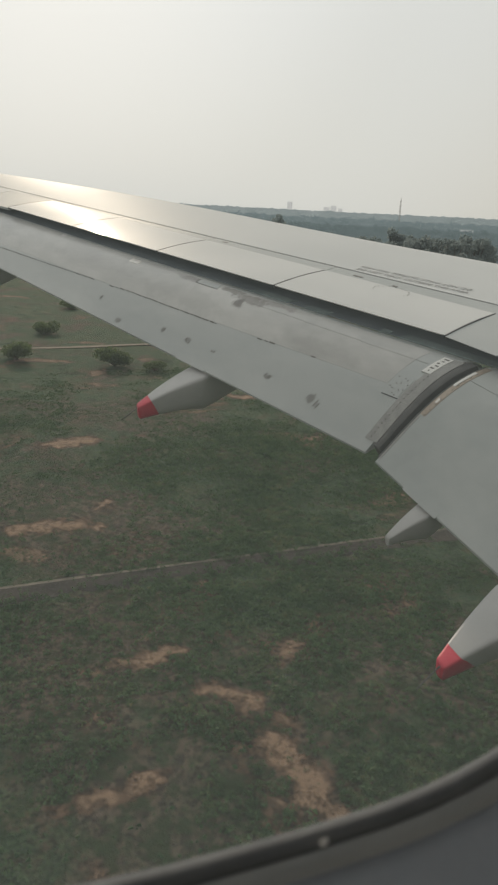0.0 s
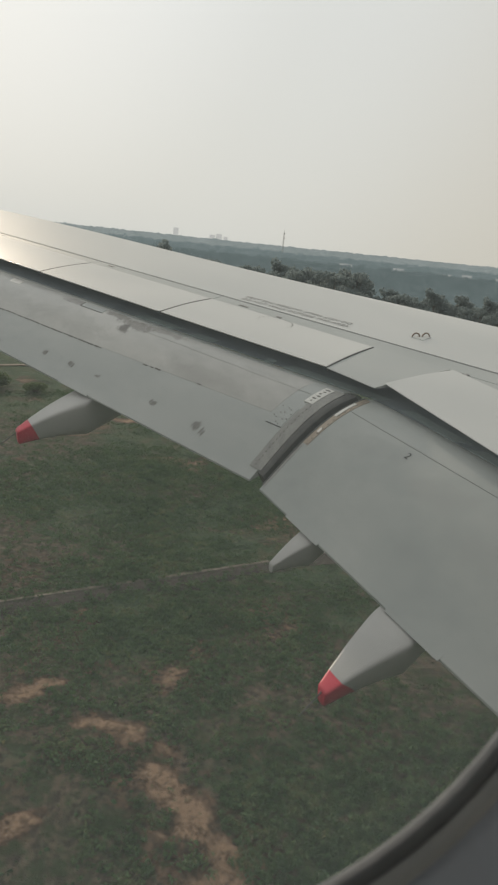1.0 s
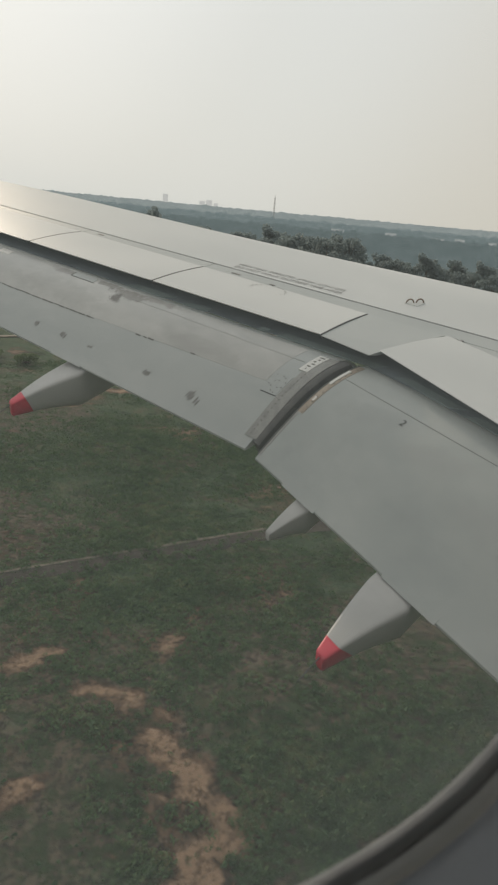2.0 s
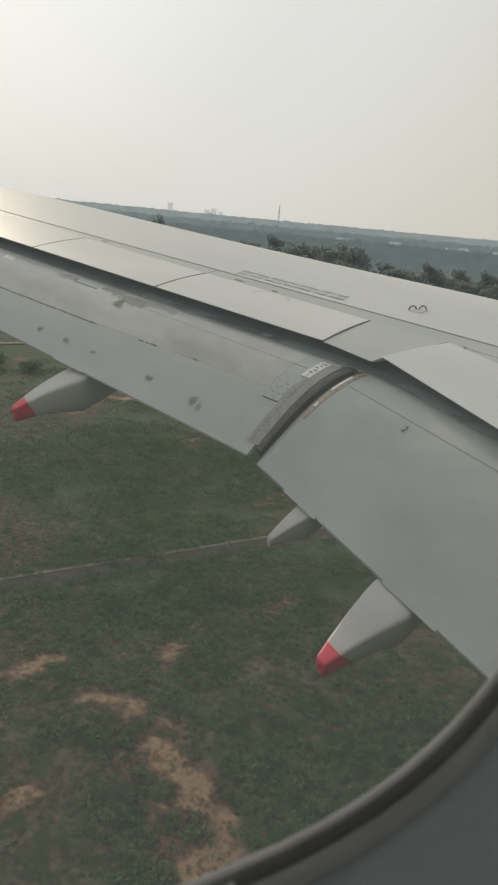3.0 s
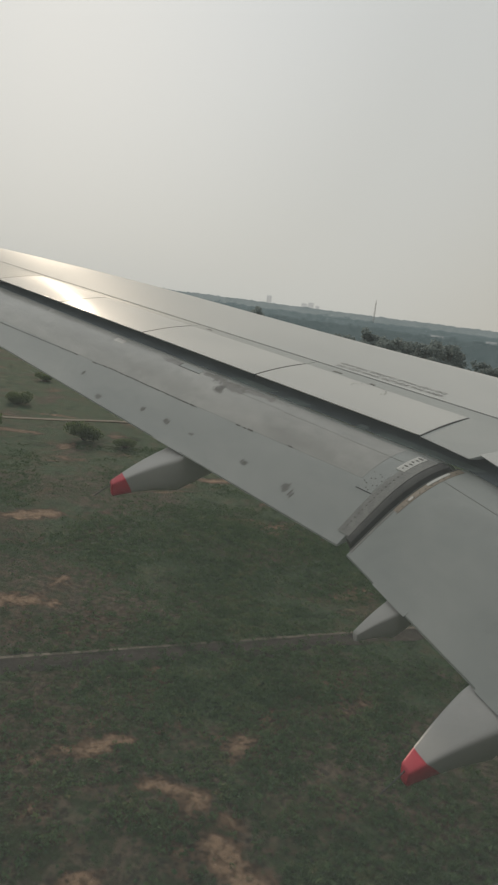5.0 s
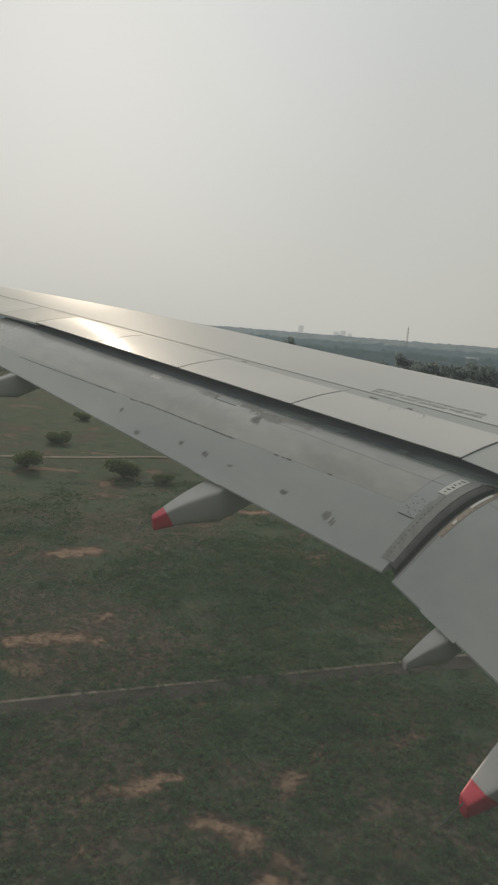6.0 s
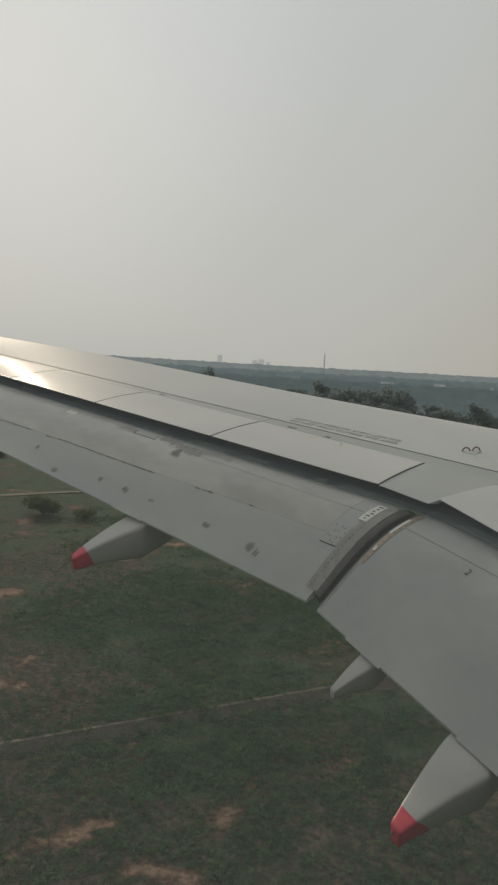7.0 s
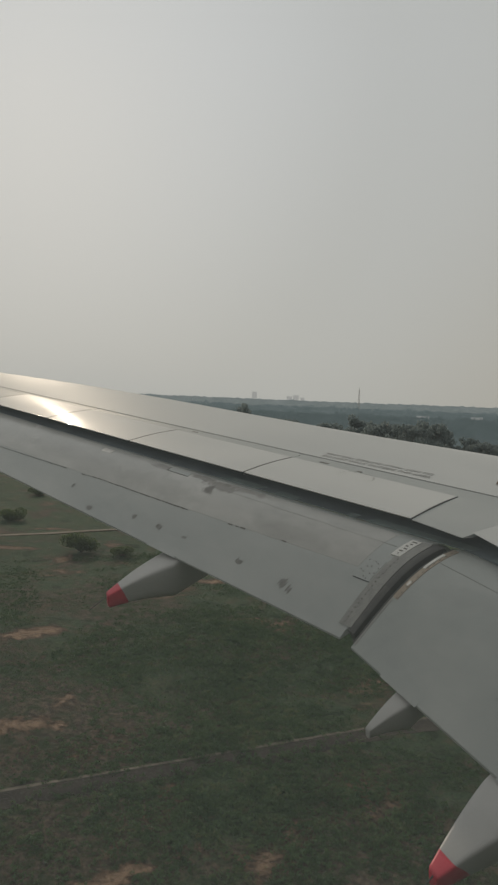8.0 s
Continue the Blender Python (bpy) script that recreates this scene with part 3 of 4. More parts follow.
def woods(name, count, near, deep, lift, material, label, seed):
    """Countless treetops, each a loose handful of leaf sprays."""
    rng = np.random.default_rng(seed)
    az = np.radians(rng.uniform(28, 98, count))
    d = near + deep * rng.random(count) ** 1.5
    c = np.stack([-d * np.sin(az), d * np.cos(az), rng.uniform(1.0, 4.0, count) + lift * np.minimum(1, (d - near) / 300) * rng.uniform(0.5, 1.2, count)], 1)
    r = rng.uniform(2.5, 6.0, count)
    k = 14
    v = rng.normal(0, 1, (count, k, 3))
    v /= np.linalg.norm(v, axis=2, keepdims=True)
    p = c[:, None] + v * r[:, None, None] * np.array((1, 1, 0.6))
    size = (0.16 * r + 0.0006 * d)[:, None, None]
    a, b = rng.normal(0, 1, (count, k, 3)) * size, rng.normal(0, 1, (count, k, 3)) * size
    verts = np.stack([p + a, p + b, p - a - b * 0.5], 2).reshape(-1, 3)
    me = bpy.data.meshes.new(name)
    me.from_pydata(verts.tolist(), [], np.arange(len(verts)).reshape(-1, 3).tolist())
    me.materials.append(material)
    tagged(new(name, me), label, "woodland", kind="stuff")


# both woods glow in flat haze tones instead of taking the sun
woods("woods", 11000, 300, 560, 7.0, NEAR_WOODS, "dense scrub and treetops beyond the field, glowing blue-green with haze", 8)
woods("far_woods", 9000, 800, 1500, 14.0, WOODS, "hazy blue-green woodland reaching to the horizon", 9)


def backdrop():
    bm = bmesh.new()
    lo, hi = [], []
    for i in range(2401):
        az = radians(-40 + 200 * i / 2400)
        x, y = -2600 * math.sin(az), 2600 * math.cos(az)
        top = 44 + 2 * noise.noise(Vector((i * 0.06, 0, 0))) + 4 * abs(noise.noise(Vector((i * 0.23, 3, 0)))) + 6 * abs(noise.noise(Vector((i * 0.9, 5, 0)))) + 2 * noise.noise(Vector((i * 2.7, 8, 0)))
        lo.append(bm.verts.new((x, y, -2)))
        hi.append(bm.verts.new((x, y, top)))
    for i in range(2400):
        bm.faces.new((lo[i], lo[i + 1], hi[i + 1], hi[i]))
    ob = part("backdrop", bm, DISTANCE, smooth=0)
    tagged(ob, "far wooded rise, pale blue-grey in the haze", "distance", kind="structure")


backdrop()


def lattice_mast(height=60.0, d=1500, az=57.0):
    root = new("lattice_mast")
    x, y = at_bearing(az, d)
    root.location = (x, y, 0)
    legs = [(math.cos(a), math.sin(a)) for a in (0.3, 2.4, 4.5)]
    for cx, cy in legs:
        bm = bmesh.new()
        limb(bm, (2.4 * cx, 2.4 * cy, 0), (0.9 * cx, 0.9 * cy, height), 0.22, 0.18, 5)
        part("leg", bm, STEEL, root)
    bm = bmesh.new()
    for i in range(9):
        f, g = i / 9, (i + 1) / 9
        for j in range(3):
            a, b = legs[j], legs[(j + 1) % 3]
            r0, r1 = 2.4 - 1.5 * f, 2.4 - 1.5 * g
            limb(bm, (r0 * a[0], r0 * a[1], height * f), (r1 * b[0], r1 * b[1], height * g), 0.1, 0.1, 4)
    part("bracing", bm, STEEL, root)
    for h, r in ((0.66, 1.7), (0.80, 1.5), (0.95, 1.3)):
        part("platform", box(-r, -r, height * h, r, r, height * h + 0.9), STEEL, root)
    part("antenna", box(-0.2, -0.2, height, 0.2, 0.2, height + 5), STEEL, root)
    tagged(root, "tall slender lattice mast against the hazy sky", "mast")


lattice_mast()


def far_blocks():
    """Two tower blocks so far off that only their hazy outline is left."""
    bm = bmesh.new()
    for az, w, h in ((65.0, 18, 72), (62.3, 20, 60), (61.8, 20, 65), (61.3, 14, 57)):
        x, y = at_bearing(az, 2720)
        b = box(-w / 2, -9, 0, w / 2, 9, h)
        bmesh.ops.transform(b, matrix=pose(x, y, 0, 0, 0, az), verts=b.verts)
        me = bpy.data.meshes.new("block")
        b.to_mesh(me)
        b.free()
        bm.from_mesh(me)
        bpy.data.meshes.remove(me)
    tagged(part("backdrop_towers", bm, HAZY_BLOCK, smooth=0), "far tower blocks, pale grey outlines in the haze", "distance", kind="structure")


far_blocks()


def shed(x, y, w, dp, h, turn):
    root = new("shed")
    root.matrix_world = pose(x, y, 0, 0, 0, turn)
    part("walls", box(-w / 2, -dp / 2, 0, w / 2, dp / 2, h), PALE_WALL, root)
    e = 0.4
    ring = [(-w / 2 - e, 0), (0, h * 0.35), (w / 2 + e, 0), (w / 2 + e, -0.15), (0, h * 0.35 - 0.15), (-w / 2 - e, -0.15)]
    part("roof", loft([[(px, s * (dp / 2 + e), h + 0.15 + pz) for px, pz in ring] for s in (-1, 1)]), ROOF, root)
    part("door", box(-0.6, -dp / 2 - 0.05, 0, 0.6, -dp / 2 + 0.05, 2.1), SLOT, root)
    tagged(root, "small pale airfield shed with a low grey roof", "shed", "sheds at the field's edge")


shed(*at_bearing(47.6, 285), 10, 6, 3.2, 30)
shed(*at_bearing(45.2, 330), 7, 5, 2.8, 60)


def house(az, d, w, dp, h, turn):
    """A plain block far off among the trees: walls with window rows, a shallow roof."""
    root = new("house")
    root.matrix_world = pose(*at_bearing(az, d), 0, 0, 0, turn)
    # walls, roof and windows glow in haze tones, not their own colours
    part("walls", box(-w / 2, -dp / 2, 0, w / 2, dp / 2, h, 0.1), HAZY_WALL, root)
    part("roof", box(-w / 2 - 0.5, -dp / 2 - 0.5, h + 0.02, w / 2 + 0.5, dp / 2 + 0.5, h + 0.7, 0.1), HAZY_ROOF, root)
    k = int(w // 4)
    for i in range(k):
        for z in (h - 2.6, h - 6.0):
            x = -w / 2 + w * (i + 0.5) / k
            part("window", box(x - 0.8, -dp / 2 - 0.04, z, x + 0.8, -dp / 2 + 0.1, z + 1.5), HAZY_ROOF, root)
    tagged(root, "low roofed block among far trees, pale with painted-in haze", "house", "far houses among the trees")


rng_house = random.Random(12)
for az, h in ((41.0, 14.5), (43.4, 15.5), (44.9, 14), (48.3, 15), (52.2, 14.5)):
    house(az, rng_house.uniform(820, 1050), rng_house.uniform(9, 15), 9, h, az + rng_house.uniform(-25, 25))


# ---- aircraft: the wing, in its own axes (s out along the span, c aft, n up from the spoilers) ----
WING = Matrix(((-0.94117, 0.30216, 0.15135, -4.1494), (-0.32407, -0.93397, -0.15062, 3.1908), (0.09585, -0.19081, 0.97694, 17.2506), (0, 0, 0, 1)))
aircraft = new("airliner_wing")
aircraft.matrix_world = WING
tagged(aircraft, "light grey airliner wing with lowered flaps and red fairing tips", "aircraft wing")


def camber(s, c):
    """Height of the wing's upper skin ahead of the spoilers."""
    return -0.064 * (1 + 0.38 * math.exp(-((s - 3.6) / 3.2) ** 2)) / (1 + 0.005 * max(s, -2)) * max(0.0, -c - 0.86) ** 2


def rear_line(s):
    return -0.84 + 0.017 * s


def wing_skin():
    rings = []
    for i in range(40):
        s = -4.6 + 15.7 * i / 39
        rear, nose = rear_line(s) - 0.015, -2.95 + 0.150 * s
        low = -0.46 + 0.026 * s
        ring = []
        for j in range(19):
            f = j / 18
            c = rear + (nose + 0.10 - rear) * f
            ring.append((s, c, camber(s, c)))
        top = ring[-1][2]
        for a in (30, 60, 90, 120, 150):
            ring.append((s, nose + 0.10 - 0.10 * math.sin(radians(a)), top - 0.11 * (1 - math.cos(radians(a)))))
        for f in (0.25, 0.5, 0.75, 1.0):
            ring.append((s, nose + 0.12 + (rear - nose - 0.12) * f, top - 0.22 + (low - top + 0.22) * math.sin(f * 1.5708)))
        rings.append(ring)
    part("wing_skin", loft(rings), PAINT, aircraft, smooth=50)


wing_skin()


def tip_cap():
    rings = []
    for i in range(7):
        f = i / 6
        s = 11.1 + 0.28 * math.sin(f * 1.5708)
        k = math.cos(f * 1.5708) * 0.92 + 0.08
        mid = -0.97
        rings.append([(s, mid + k * 0.32 * math.cos(a), -0.09 + k * 0.09 * math.sin(a)) for a in [6.2832 * j / 20 for j in range(20)]])
    part("wing_tip", loft(rings), PAINT, aircraft, "rounded light grey wing tip")


tip_cap()


def joint_seal():
    rings = []
    for i in range(31):
        s = -4.5 + 15.4 * i / 30
        c = rear_line(s)
        rings.append([(s, c - 0.03, -0.004), (s, c + 0.03, -0.004), (s, c + 0.03, -0.03), (s, c - 0.03, -0.03)])
    part("joint_seal", loft(rings), SEAL, aircraft, "dark sealant line across the wing")


joint_seal()

# the rear strip between the skin and the spoilers, in lengths with open joints
for a, b in ((-4.6, 1.78), (1.79, 3.52), (3.53, 5.26), (5.27, 7.6)):
    part("shroud_panel", plate([(a, -0.655, 0.0), (b, -0.655, 0.0), (b, rear_line(b) + 0.013, 0.002), (a, rear_line(a) + 0.013, 0.002)], 0.02), DARKER_PAINT, aircraft, smooth=20)


def spoiler_height(lift, g):
    """Height of a spoiler's gently arched upper side, g 0 at its rear and 1 at its hinge."""
    return lift * (1 - g) + 0.011 * math.sin(g * 3.1416) + 0.006


def spoiler(a, b, lift, label=""):
    """An outboard spoiler: a flat tapered panel, hinged at its front, slightly proud at the rear."""
    rings = []
    for i in range(13):
        f = i / 12
        s = a + (b - a) * f
        front = -0.645
        ring = []
        for j in range(9):
            g = j / 8
            c = 0.0 + front * g
            ring.append((s + 0.035 * g, c, spoiler_height(lift, g)))
        ring += [(s + 0.035, front, -0.03), (s, -0.35, -0.045), (s, -0.06, -0.012 + lift), (s, 0.0, 0.002 + lift)]
        rings.append(ring)
    return part("spoiler", loft(rings), SPOILER, aircraft, label)


def edge_strip(sp, a, b):
    """The bare rounded metal edge along a spoiler's rear."""
    bm = bmesh.new()
    limb(bm, (a + 0.01, 0.001, 0.0150), (b - 0.01, 0.001, 0.0148), 0.005, 0.005, 20)
    part("edge_strip", bm, EDGE, sp, "bare metal rear edge")


spoilers = [spoiler(0.012 + 1.75 * i, 1.738 + 1.75 * i, 0.012, "flat light grey spoiler panel") for i in range(4)]
for i, sp in enumerate(spoilers):
    edge_strip(sp, 0.012 + 1.75 * i, 1.738 + 1.75 * i)


def bulb_seal(s, wide):
    """The dark rubber bulb in the slit between two spoilers, following their arch."""
    rings = []
    for j in range(13):
        g = j / 12
        c, n, at = -0.004 - 0.640 * g, spoiler_height(0.012, g), s + 0.035 * g
        rings.append([(at - wide, c, n - 0.004), (at - wide * 0.5, c, n + 0.0015), (at + wide * 0.5, c, n + 0.0015), (at + wide, c, n - 0.004), (at + wide, c, n - 0.03), (at - wide, c, n - 0.03)])
    part("joint_seal", loft(rings), SEAL, aircraft, "dark rubber seal between the spoilers")


for i in range(1, 5):
    bulb_seal(1.75 * i, 0.0105)
bulb_seal(0.003, 0.0075)


def arched_panel(name, corners, thick, arch, material, label=""):
    """A panel like quad_panel whose upper side arches from its rear to its front edge."""
    a, b, c, d = (Vector(p) for p in corners)
    rings = []
    for i in range(7):
        r, g = a.lerp(b, i / 6), d.lerp(c, i / 6)
        top = [r.lerp(g, j / 10) + Vector((0, 0, arch * math.sin(math.pi * j / 10))) for j in range(11)]
        rings.append(top + [g - Vector((0, 0, thick)), r.lerp(g, 0.12) - Vector((0, 0, thick)), r - Vector((0, 0, 0.004))])
    return part(name, loft(rings), material, aircraft, label, smooth=20)


def quad_panel(name, corners, thick, material, label=""):
    return part(name, plate(corners, thick, 6), material, aircraft, label, smooth=20)


# fixed panel over the kink, and the inboard spoiler beside it
fixed = arched_panel("fixed_panel", [(-0.44, 0.075, 0.012), (-0.004, 0.012, 0.014), (0.026, -0.6535, 0.006), (-0.61, -0.6535, 0.006)], 0.02, 0.008, DARKER_PAINT, "grey fixed panel over the flap joint, painted darker as less lit")
inner = arched_panel("spoiler", [(-3.9, 1.36, -0.040), (-0.46, -0.018, 0.026), (-0.64, -0.645, 0.014), (-3.9, 0.37, 0.012)], 0.016, 0.010, PAINT, "inboard light grey spoiler panel")
quad_panel("fixed_panel", [(-3.9, 0.36, -0.002), (-0.66, -0.648, -0.002), (-0.66, -0.653, -0.002), (-3.9, -0.653, -0.002)], 0.02, DARKER_PAINT)
quad_panel("fixed_panel", [(7.03, -0.03, -0.004), (8.28, 0.03, -0.012), (8.28, -0.655, 0.0), (7.06, -0.655, 0.0)], 0.03, DARKER_PAINT)
quad_panel("aileron", [(8.30, 0.24, -0.02), (10.6, 0.02, -0.02), (10.6, -0.60, 0.0), (8.30, -0.655, 0.0)], 0.05, PAINT, "light grey aileron level with the wing")
quad_panel("fixed_panel", [(7.62, -0.66, 0.0), (11.0, -0.60, 0.0), (11.0, rear_line(11.0) + 0.008, 0.0), (7.62, rear_line(7.62) + 0.008, 0.0)], 0.02, PAINT)


def flap_bay():
    """The bay under the spoilers, from which the flaps run out, its shadow put into a dark blue-grey."""
    rings = []
    for i in range(24):
        s = -4.2 + 12.5 * i / 23
        p, r = 0.30 * max(0.0, -s - 0.5), 0.335 * max(0.0, -s - 0.5)
        rings.append([(s, -0.62 + p, -0.035), (s, -0.56 + p, -0.06), (s, -0.30 + r, -0.075), (s, -0.12 + r, -0.088), (s, -0.02 + r, -0.108),
                      (s, -0.02 + r, -0.112), (s, -0.12 + r, -0.096), (s, -0.30 + r, -0.09), (s, -0.60 + p, -0.30), (s, -0.66 + p, -0.30), (s, -0.66 + p, -0.035)])
    part("flap_bay", loft(rings), SLOT, aircraft, "blue-grey cove under the spoilers, shade in its colour")


flap_bay()


def cove_panel(s0, s1, skew, front=-0.070):
    """A paler curved panel along the cove's rear lip, its ends cut aslant."""
    rings = []
    for i in range(9):
        f = i / 8
        row = []
        for c, n in ((-0.018, -0.1035), (-0.040, -0.0985), (front, -0.0905)):
            at = s0 + (s1 - s0) * f + skew * (c + 0.018) / 0.052
            back = 0.335 * max(0.0, -at - 0.5)
            row.append(Vector((at, c + back, n)))
        rings.append(row + [q - Vector((0, 0, 0.012)) for q in reversed(row)])
    part("cove_panel", loft(rings), LIP, aircraft, "pale blue-green panel along the flap cove", smooth=30)


for s0, s1, skew, front in ((-0.45, 0.42, 0.06, -0.068), (0.52, 0.60, 0.03, -0.05), (1.16, 1.40, 0.05, -0.06), (1.62, 2.10, 0.08, -0.075), (-1.10, -0.62, 0.10, -0.075), (-1.55, -1.22, 0.10, -0.075), (-3.2, -1.68, 0.10, -0.075)):
    cove_panel(s0, s1, skew, front)


def outer_flap(s, u):
    """A point of the outboard flap's upper side: u 0 at the crest under the spoilers, 1 at the trailing edge."""
    cc, ct, nt = 0.068 - 0.0016 * s * s, 0.716 - 0.0105 * s, -0.64 + 0.0271 * s
    cr, te = (cc, -0.10), (ct, nt)
    dx, dy = ct - cc, nt + 0.10
    c, n = bezier(cr, (cc + 0.42 * dx, -0.10 + 0.10 * dy), (ct - 0.30 * dx, nt - 0.40 * dy), te, u)
    return (s + 0.06 + 0.41 * max(0.0, 1 - s / 2.5) * (c - ct), c, n)


def inner_flap(v, u):
    """The same for the inboard flap: v metres inwards from the kink."""
    cr, te = Vector((-0.37 - 0.96 * v, 0.05 + 0.27 * v, -0.10)), Vector((-0.05 - 0.941 * v, 0.735 + 0.338 * v, -0.66))
    d = te - cr
    a = Vector((cr.x + 0.42 * d.x, cr.y + 0.42 * d.y, cr.z + 0.10 * d.z))
    b = Vector((te.x - 0.30 * d.x, te.y - 0.30 * d.y, te.z - 0.40 * d.z))
    return bezier(cr, a, b, te, u)


def flap(fn, stations, material, label):
    rings = []
    for q in stations:
        top = [fn(q, j / 16) for j in range(17)]
        s0, c0, n0 = top[0]
        st, ct, nt = top[-1]
        ring = [(s0 - 0.05, c0 - 0.19, n0 - 0.13), (s0 - 0.04, c0 - 0.15, n0 - 0.055), (s0 - 0.02, c0 - 0.08, n0 - 0.014)] + top
        ring += [(st, ct, nt - 0.014), (s0 + (st - s0) * 0.5, c0 + (ct - c0) * 0.5, n0 + (nt - n0) * 0.78), (s0, c0 + 0.02, n0 - 0.27), (s0 - 0.04, c0 - 0.12, n0 - 0.21)]
        rings.append(ring)
    return part("flap", loft(rings), material, aircraft, label, smooth=32)


outboard = flap(outer_flap, [8.25 * i / 50 for i in range(51)], FLAP, "long outboard flap, lowered, light grey with scuffs")
inboard = flap(inner_flap, [3.75 * i / 24 for i in range(25)], SHADED_FLAP, "inboard flap, lowered, light grey with shade in its paint")


def on_flap(fn, q0, q1, u0, u1, lift=0.002, k=4):
    """A thin patch that follows the flap's skin."""
    rings = []
    for i in range(k + 1):
        q = q0 + (q1 - q0) * i / k
        row, back = [], []
        for j in range(k + 1):
            u = u0 + (u1 - u0) * j / k
            p = Vector(fn(q, u))
            nrm = (Vector(fn(q, u + 0.02)) - Vector(fn(q, u - 0.02))).cross(Vector(fn(q + 0.02, u)) - Vector(fn(q - 0.02, u)))
            nrm = nrm.normalized() if nrm.z > 0 else -nrm.normalized()
            row.append(p + nrm * lift)
            back.append(p - nrm * 0.004)
        rings.append(row + back[::-1])
    return loft(rings)


# ---- flap track fairings ----
SECTION = [(-0.5, -0.13), (-0.495, -0.075), (-0.475, -0.035), (-0.43, -0.010), (-0.34, 0.0), (-0.2, 0.006), (0.0, 0.010), (0.2, 0.006), (0.34, 0.0), (0.43, -0.010),
           (0.475, -0.035), (0.495, -0.075), (0.5, -0.13),
           (0.49, -0.35), (0.46, -0.60), (0.41, -0.82), (0.32, -0.95), (0.14, -1.0), (-0.14, -1.0), (-0.32, -0.95), (-0.41, -0.82), (-0.46, -0.60), (-0.49, -0.35)]


def fairing(root_at, tip_at, width, depth, end_w, end_d, red, label, wick=True, lean=0.12):
    """A long canoe with a flattened top that runs out aft from under the flap."""
    a, b = Vector(root_at), Vector(tip_at)
    fore = a - (b - a) * 0.75 + Vector((0, 0, 0.02))
    side = Vector((0.946, -0.326, 0.0))

    def at(f, x, z):
        if f < 0:
            p, w, d = fore.lerp(a, 1 + f), width * (1 + 0.1 * f), depth * (1 - 0.1 * f)
        else:
            p = a.lerp(b, f) + Vector((0, 0, 0.03 * (b - a).length * math.sin(f * 3.1416)))
            w, d = width + (end_w - width) * f ** 1.05, depth + (end_d - depth) * f ** 0.95
        return p + side * (x * w) + Vector((0, 0, z * d))

    def ring(f, lean=0.0):
        """A cross-section; with lean its underside reaches further forward."""
        return [at(f + lean * max(-0.8, min(0.35, z + 0.18)), x, z) for x, z in SECTION]

    split = 0.80 if red else 1.0
    lean = lean if red else 0.0
    stations = [-1, -0.7, -0.4, -0.15] + [split * i / 10 for i in range(11)]
    body = part("fairing", loft([ring(f, lean * max(0.0, f / split) ** 3) for f in stations]), FAIRING, aircraft, label, smooth=60)
    if red:
        tail = [ring(f, lean * max(0.0, 1 - (f - split) / (0.97 - split))) for f in (split + 0.002, 0.86, 0.92, 0.97, 1.0)]
        end = sum((Vector(p) for p in tail[-1]), Vector()) / len(SECTION)
        tail.append([end + (p - end) * 0.75 + (b - a).normalized() * 0.012 for p in tail[-1]])
        part("tip", loft(tail), RED, body, "red painted tip", smooth=60)
    if wick:
        bm = bmesh.new()
        d = (b - a).normalized()
        start = b + Vector((0, 0, -end_d * 0.15))
        limb(bm, start, start + d * 0.17 + Vector((0, 0, -0.03)), 0.004, 0.003, 6)
        part("static_wick", bm, SEAL, body, "thin black static wick")
    return body


fairing((-1.435, 1.27, -0.685), (-1.41, 1.83, -0.735), 0.315, 0.26, 0.075, 0.10, True, "light grey flap track fairing with a red tip", lean=0.24)
fairing((1.985, 0.69, -0.63), (2.05, 1.26, -0.78), 0.32, 0.33, 0.085, 0.125, True, "light grey flap track fairing with a red tip")
fairing((6.35, 0.64, -0.48), (6.42, 1.18, -0.64), 0.20, 0.32, 0.07, 0.11, True, "light grey flap track fairing with a red tip")
fairing((-0.60, 0.92, -0.69), (-0.515, 1.15, -0.83), 0.15, 0.20, 0.045, 0.055, False, "small plain grey flap track fairing", False)


# ---- window, wall and cabin ----
WIN_Y, WIN_Z, WIN_A, WIN_LEFT, WIN_B, WIN_P = 0.094, 18.0265, 0.149, 0.215, 0.210, 2.7


def oval(x, grow, count=72):
    pts = []
    for i in range(count):
        t = 6.28318 * i / count
        y = math.copysign(abs(math.cos(t)) ** (2 / WIN_P), math.cos(t)) * ((WIN_A if math.cos(t) > 0 else WIN_LEFT) + grow)
        z = math.copysign(abs(math.sin(t)) ** (2 / WIN_P), math.sin(t)) * (WIN_B + grow)
        pts.append((x, WIN_Y + y, WIN_Z + z))
    return pts


def tube(profile):
    """A ring round the window from a closed profile of (depth, growth)."""
    return loft([oval(x, g) for x, g in profile] + [oval(*profile[0])], caps=False)


window = new("window_1")
tagged(window, "oval airliner cabin window with a rubber gasket and clear pane", "window", kind="structure")
part("gasket", tube([(-0.1225, 0.0), (-0.1205, 0.0), (-0.1185, 0.0008), (-0.1172, 0.0024), (-0.1172, 0.008), (-0.1245, 0.008), (-0.1245, 0.002)]), GASKET, window, "black rubber gasket")
part("reveal", tube([(-0.1165, 0.0026), (-0.1145, 0.0032), (-0.1130, 0.0050), (-0.1125, 0.0064), (-0.1150, 0.0074), (-0.1170, 0.0070), (-0.1170, 0.0030)]), REVEAL, window, "pale grey window reveal")
part("bezel", tube([(-0.1145, 0.0078), (-0.1125, 0.0086), (-0.1105, 0.0115), (-0.100, 0.030), (-0.086, 0.058), (-0.081, 0.085), (-0.084, 0.09), (-0.12, 0.09), (-0.12, 0.0078)]), PANEL, window, "dark grey moulded window bezel")
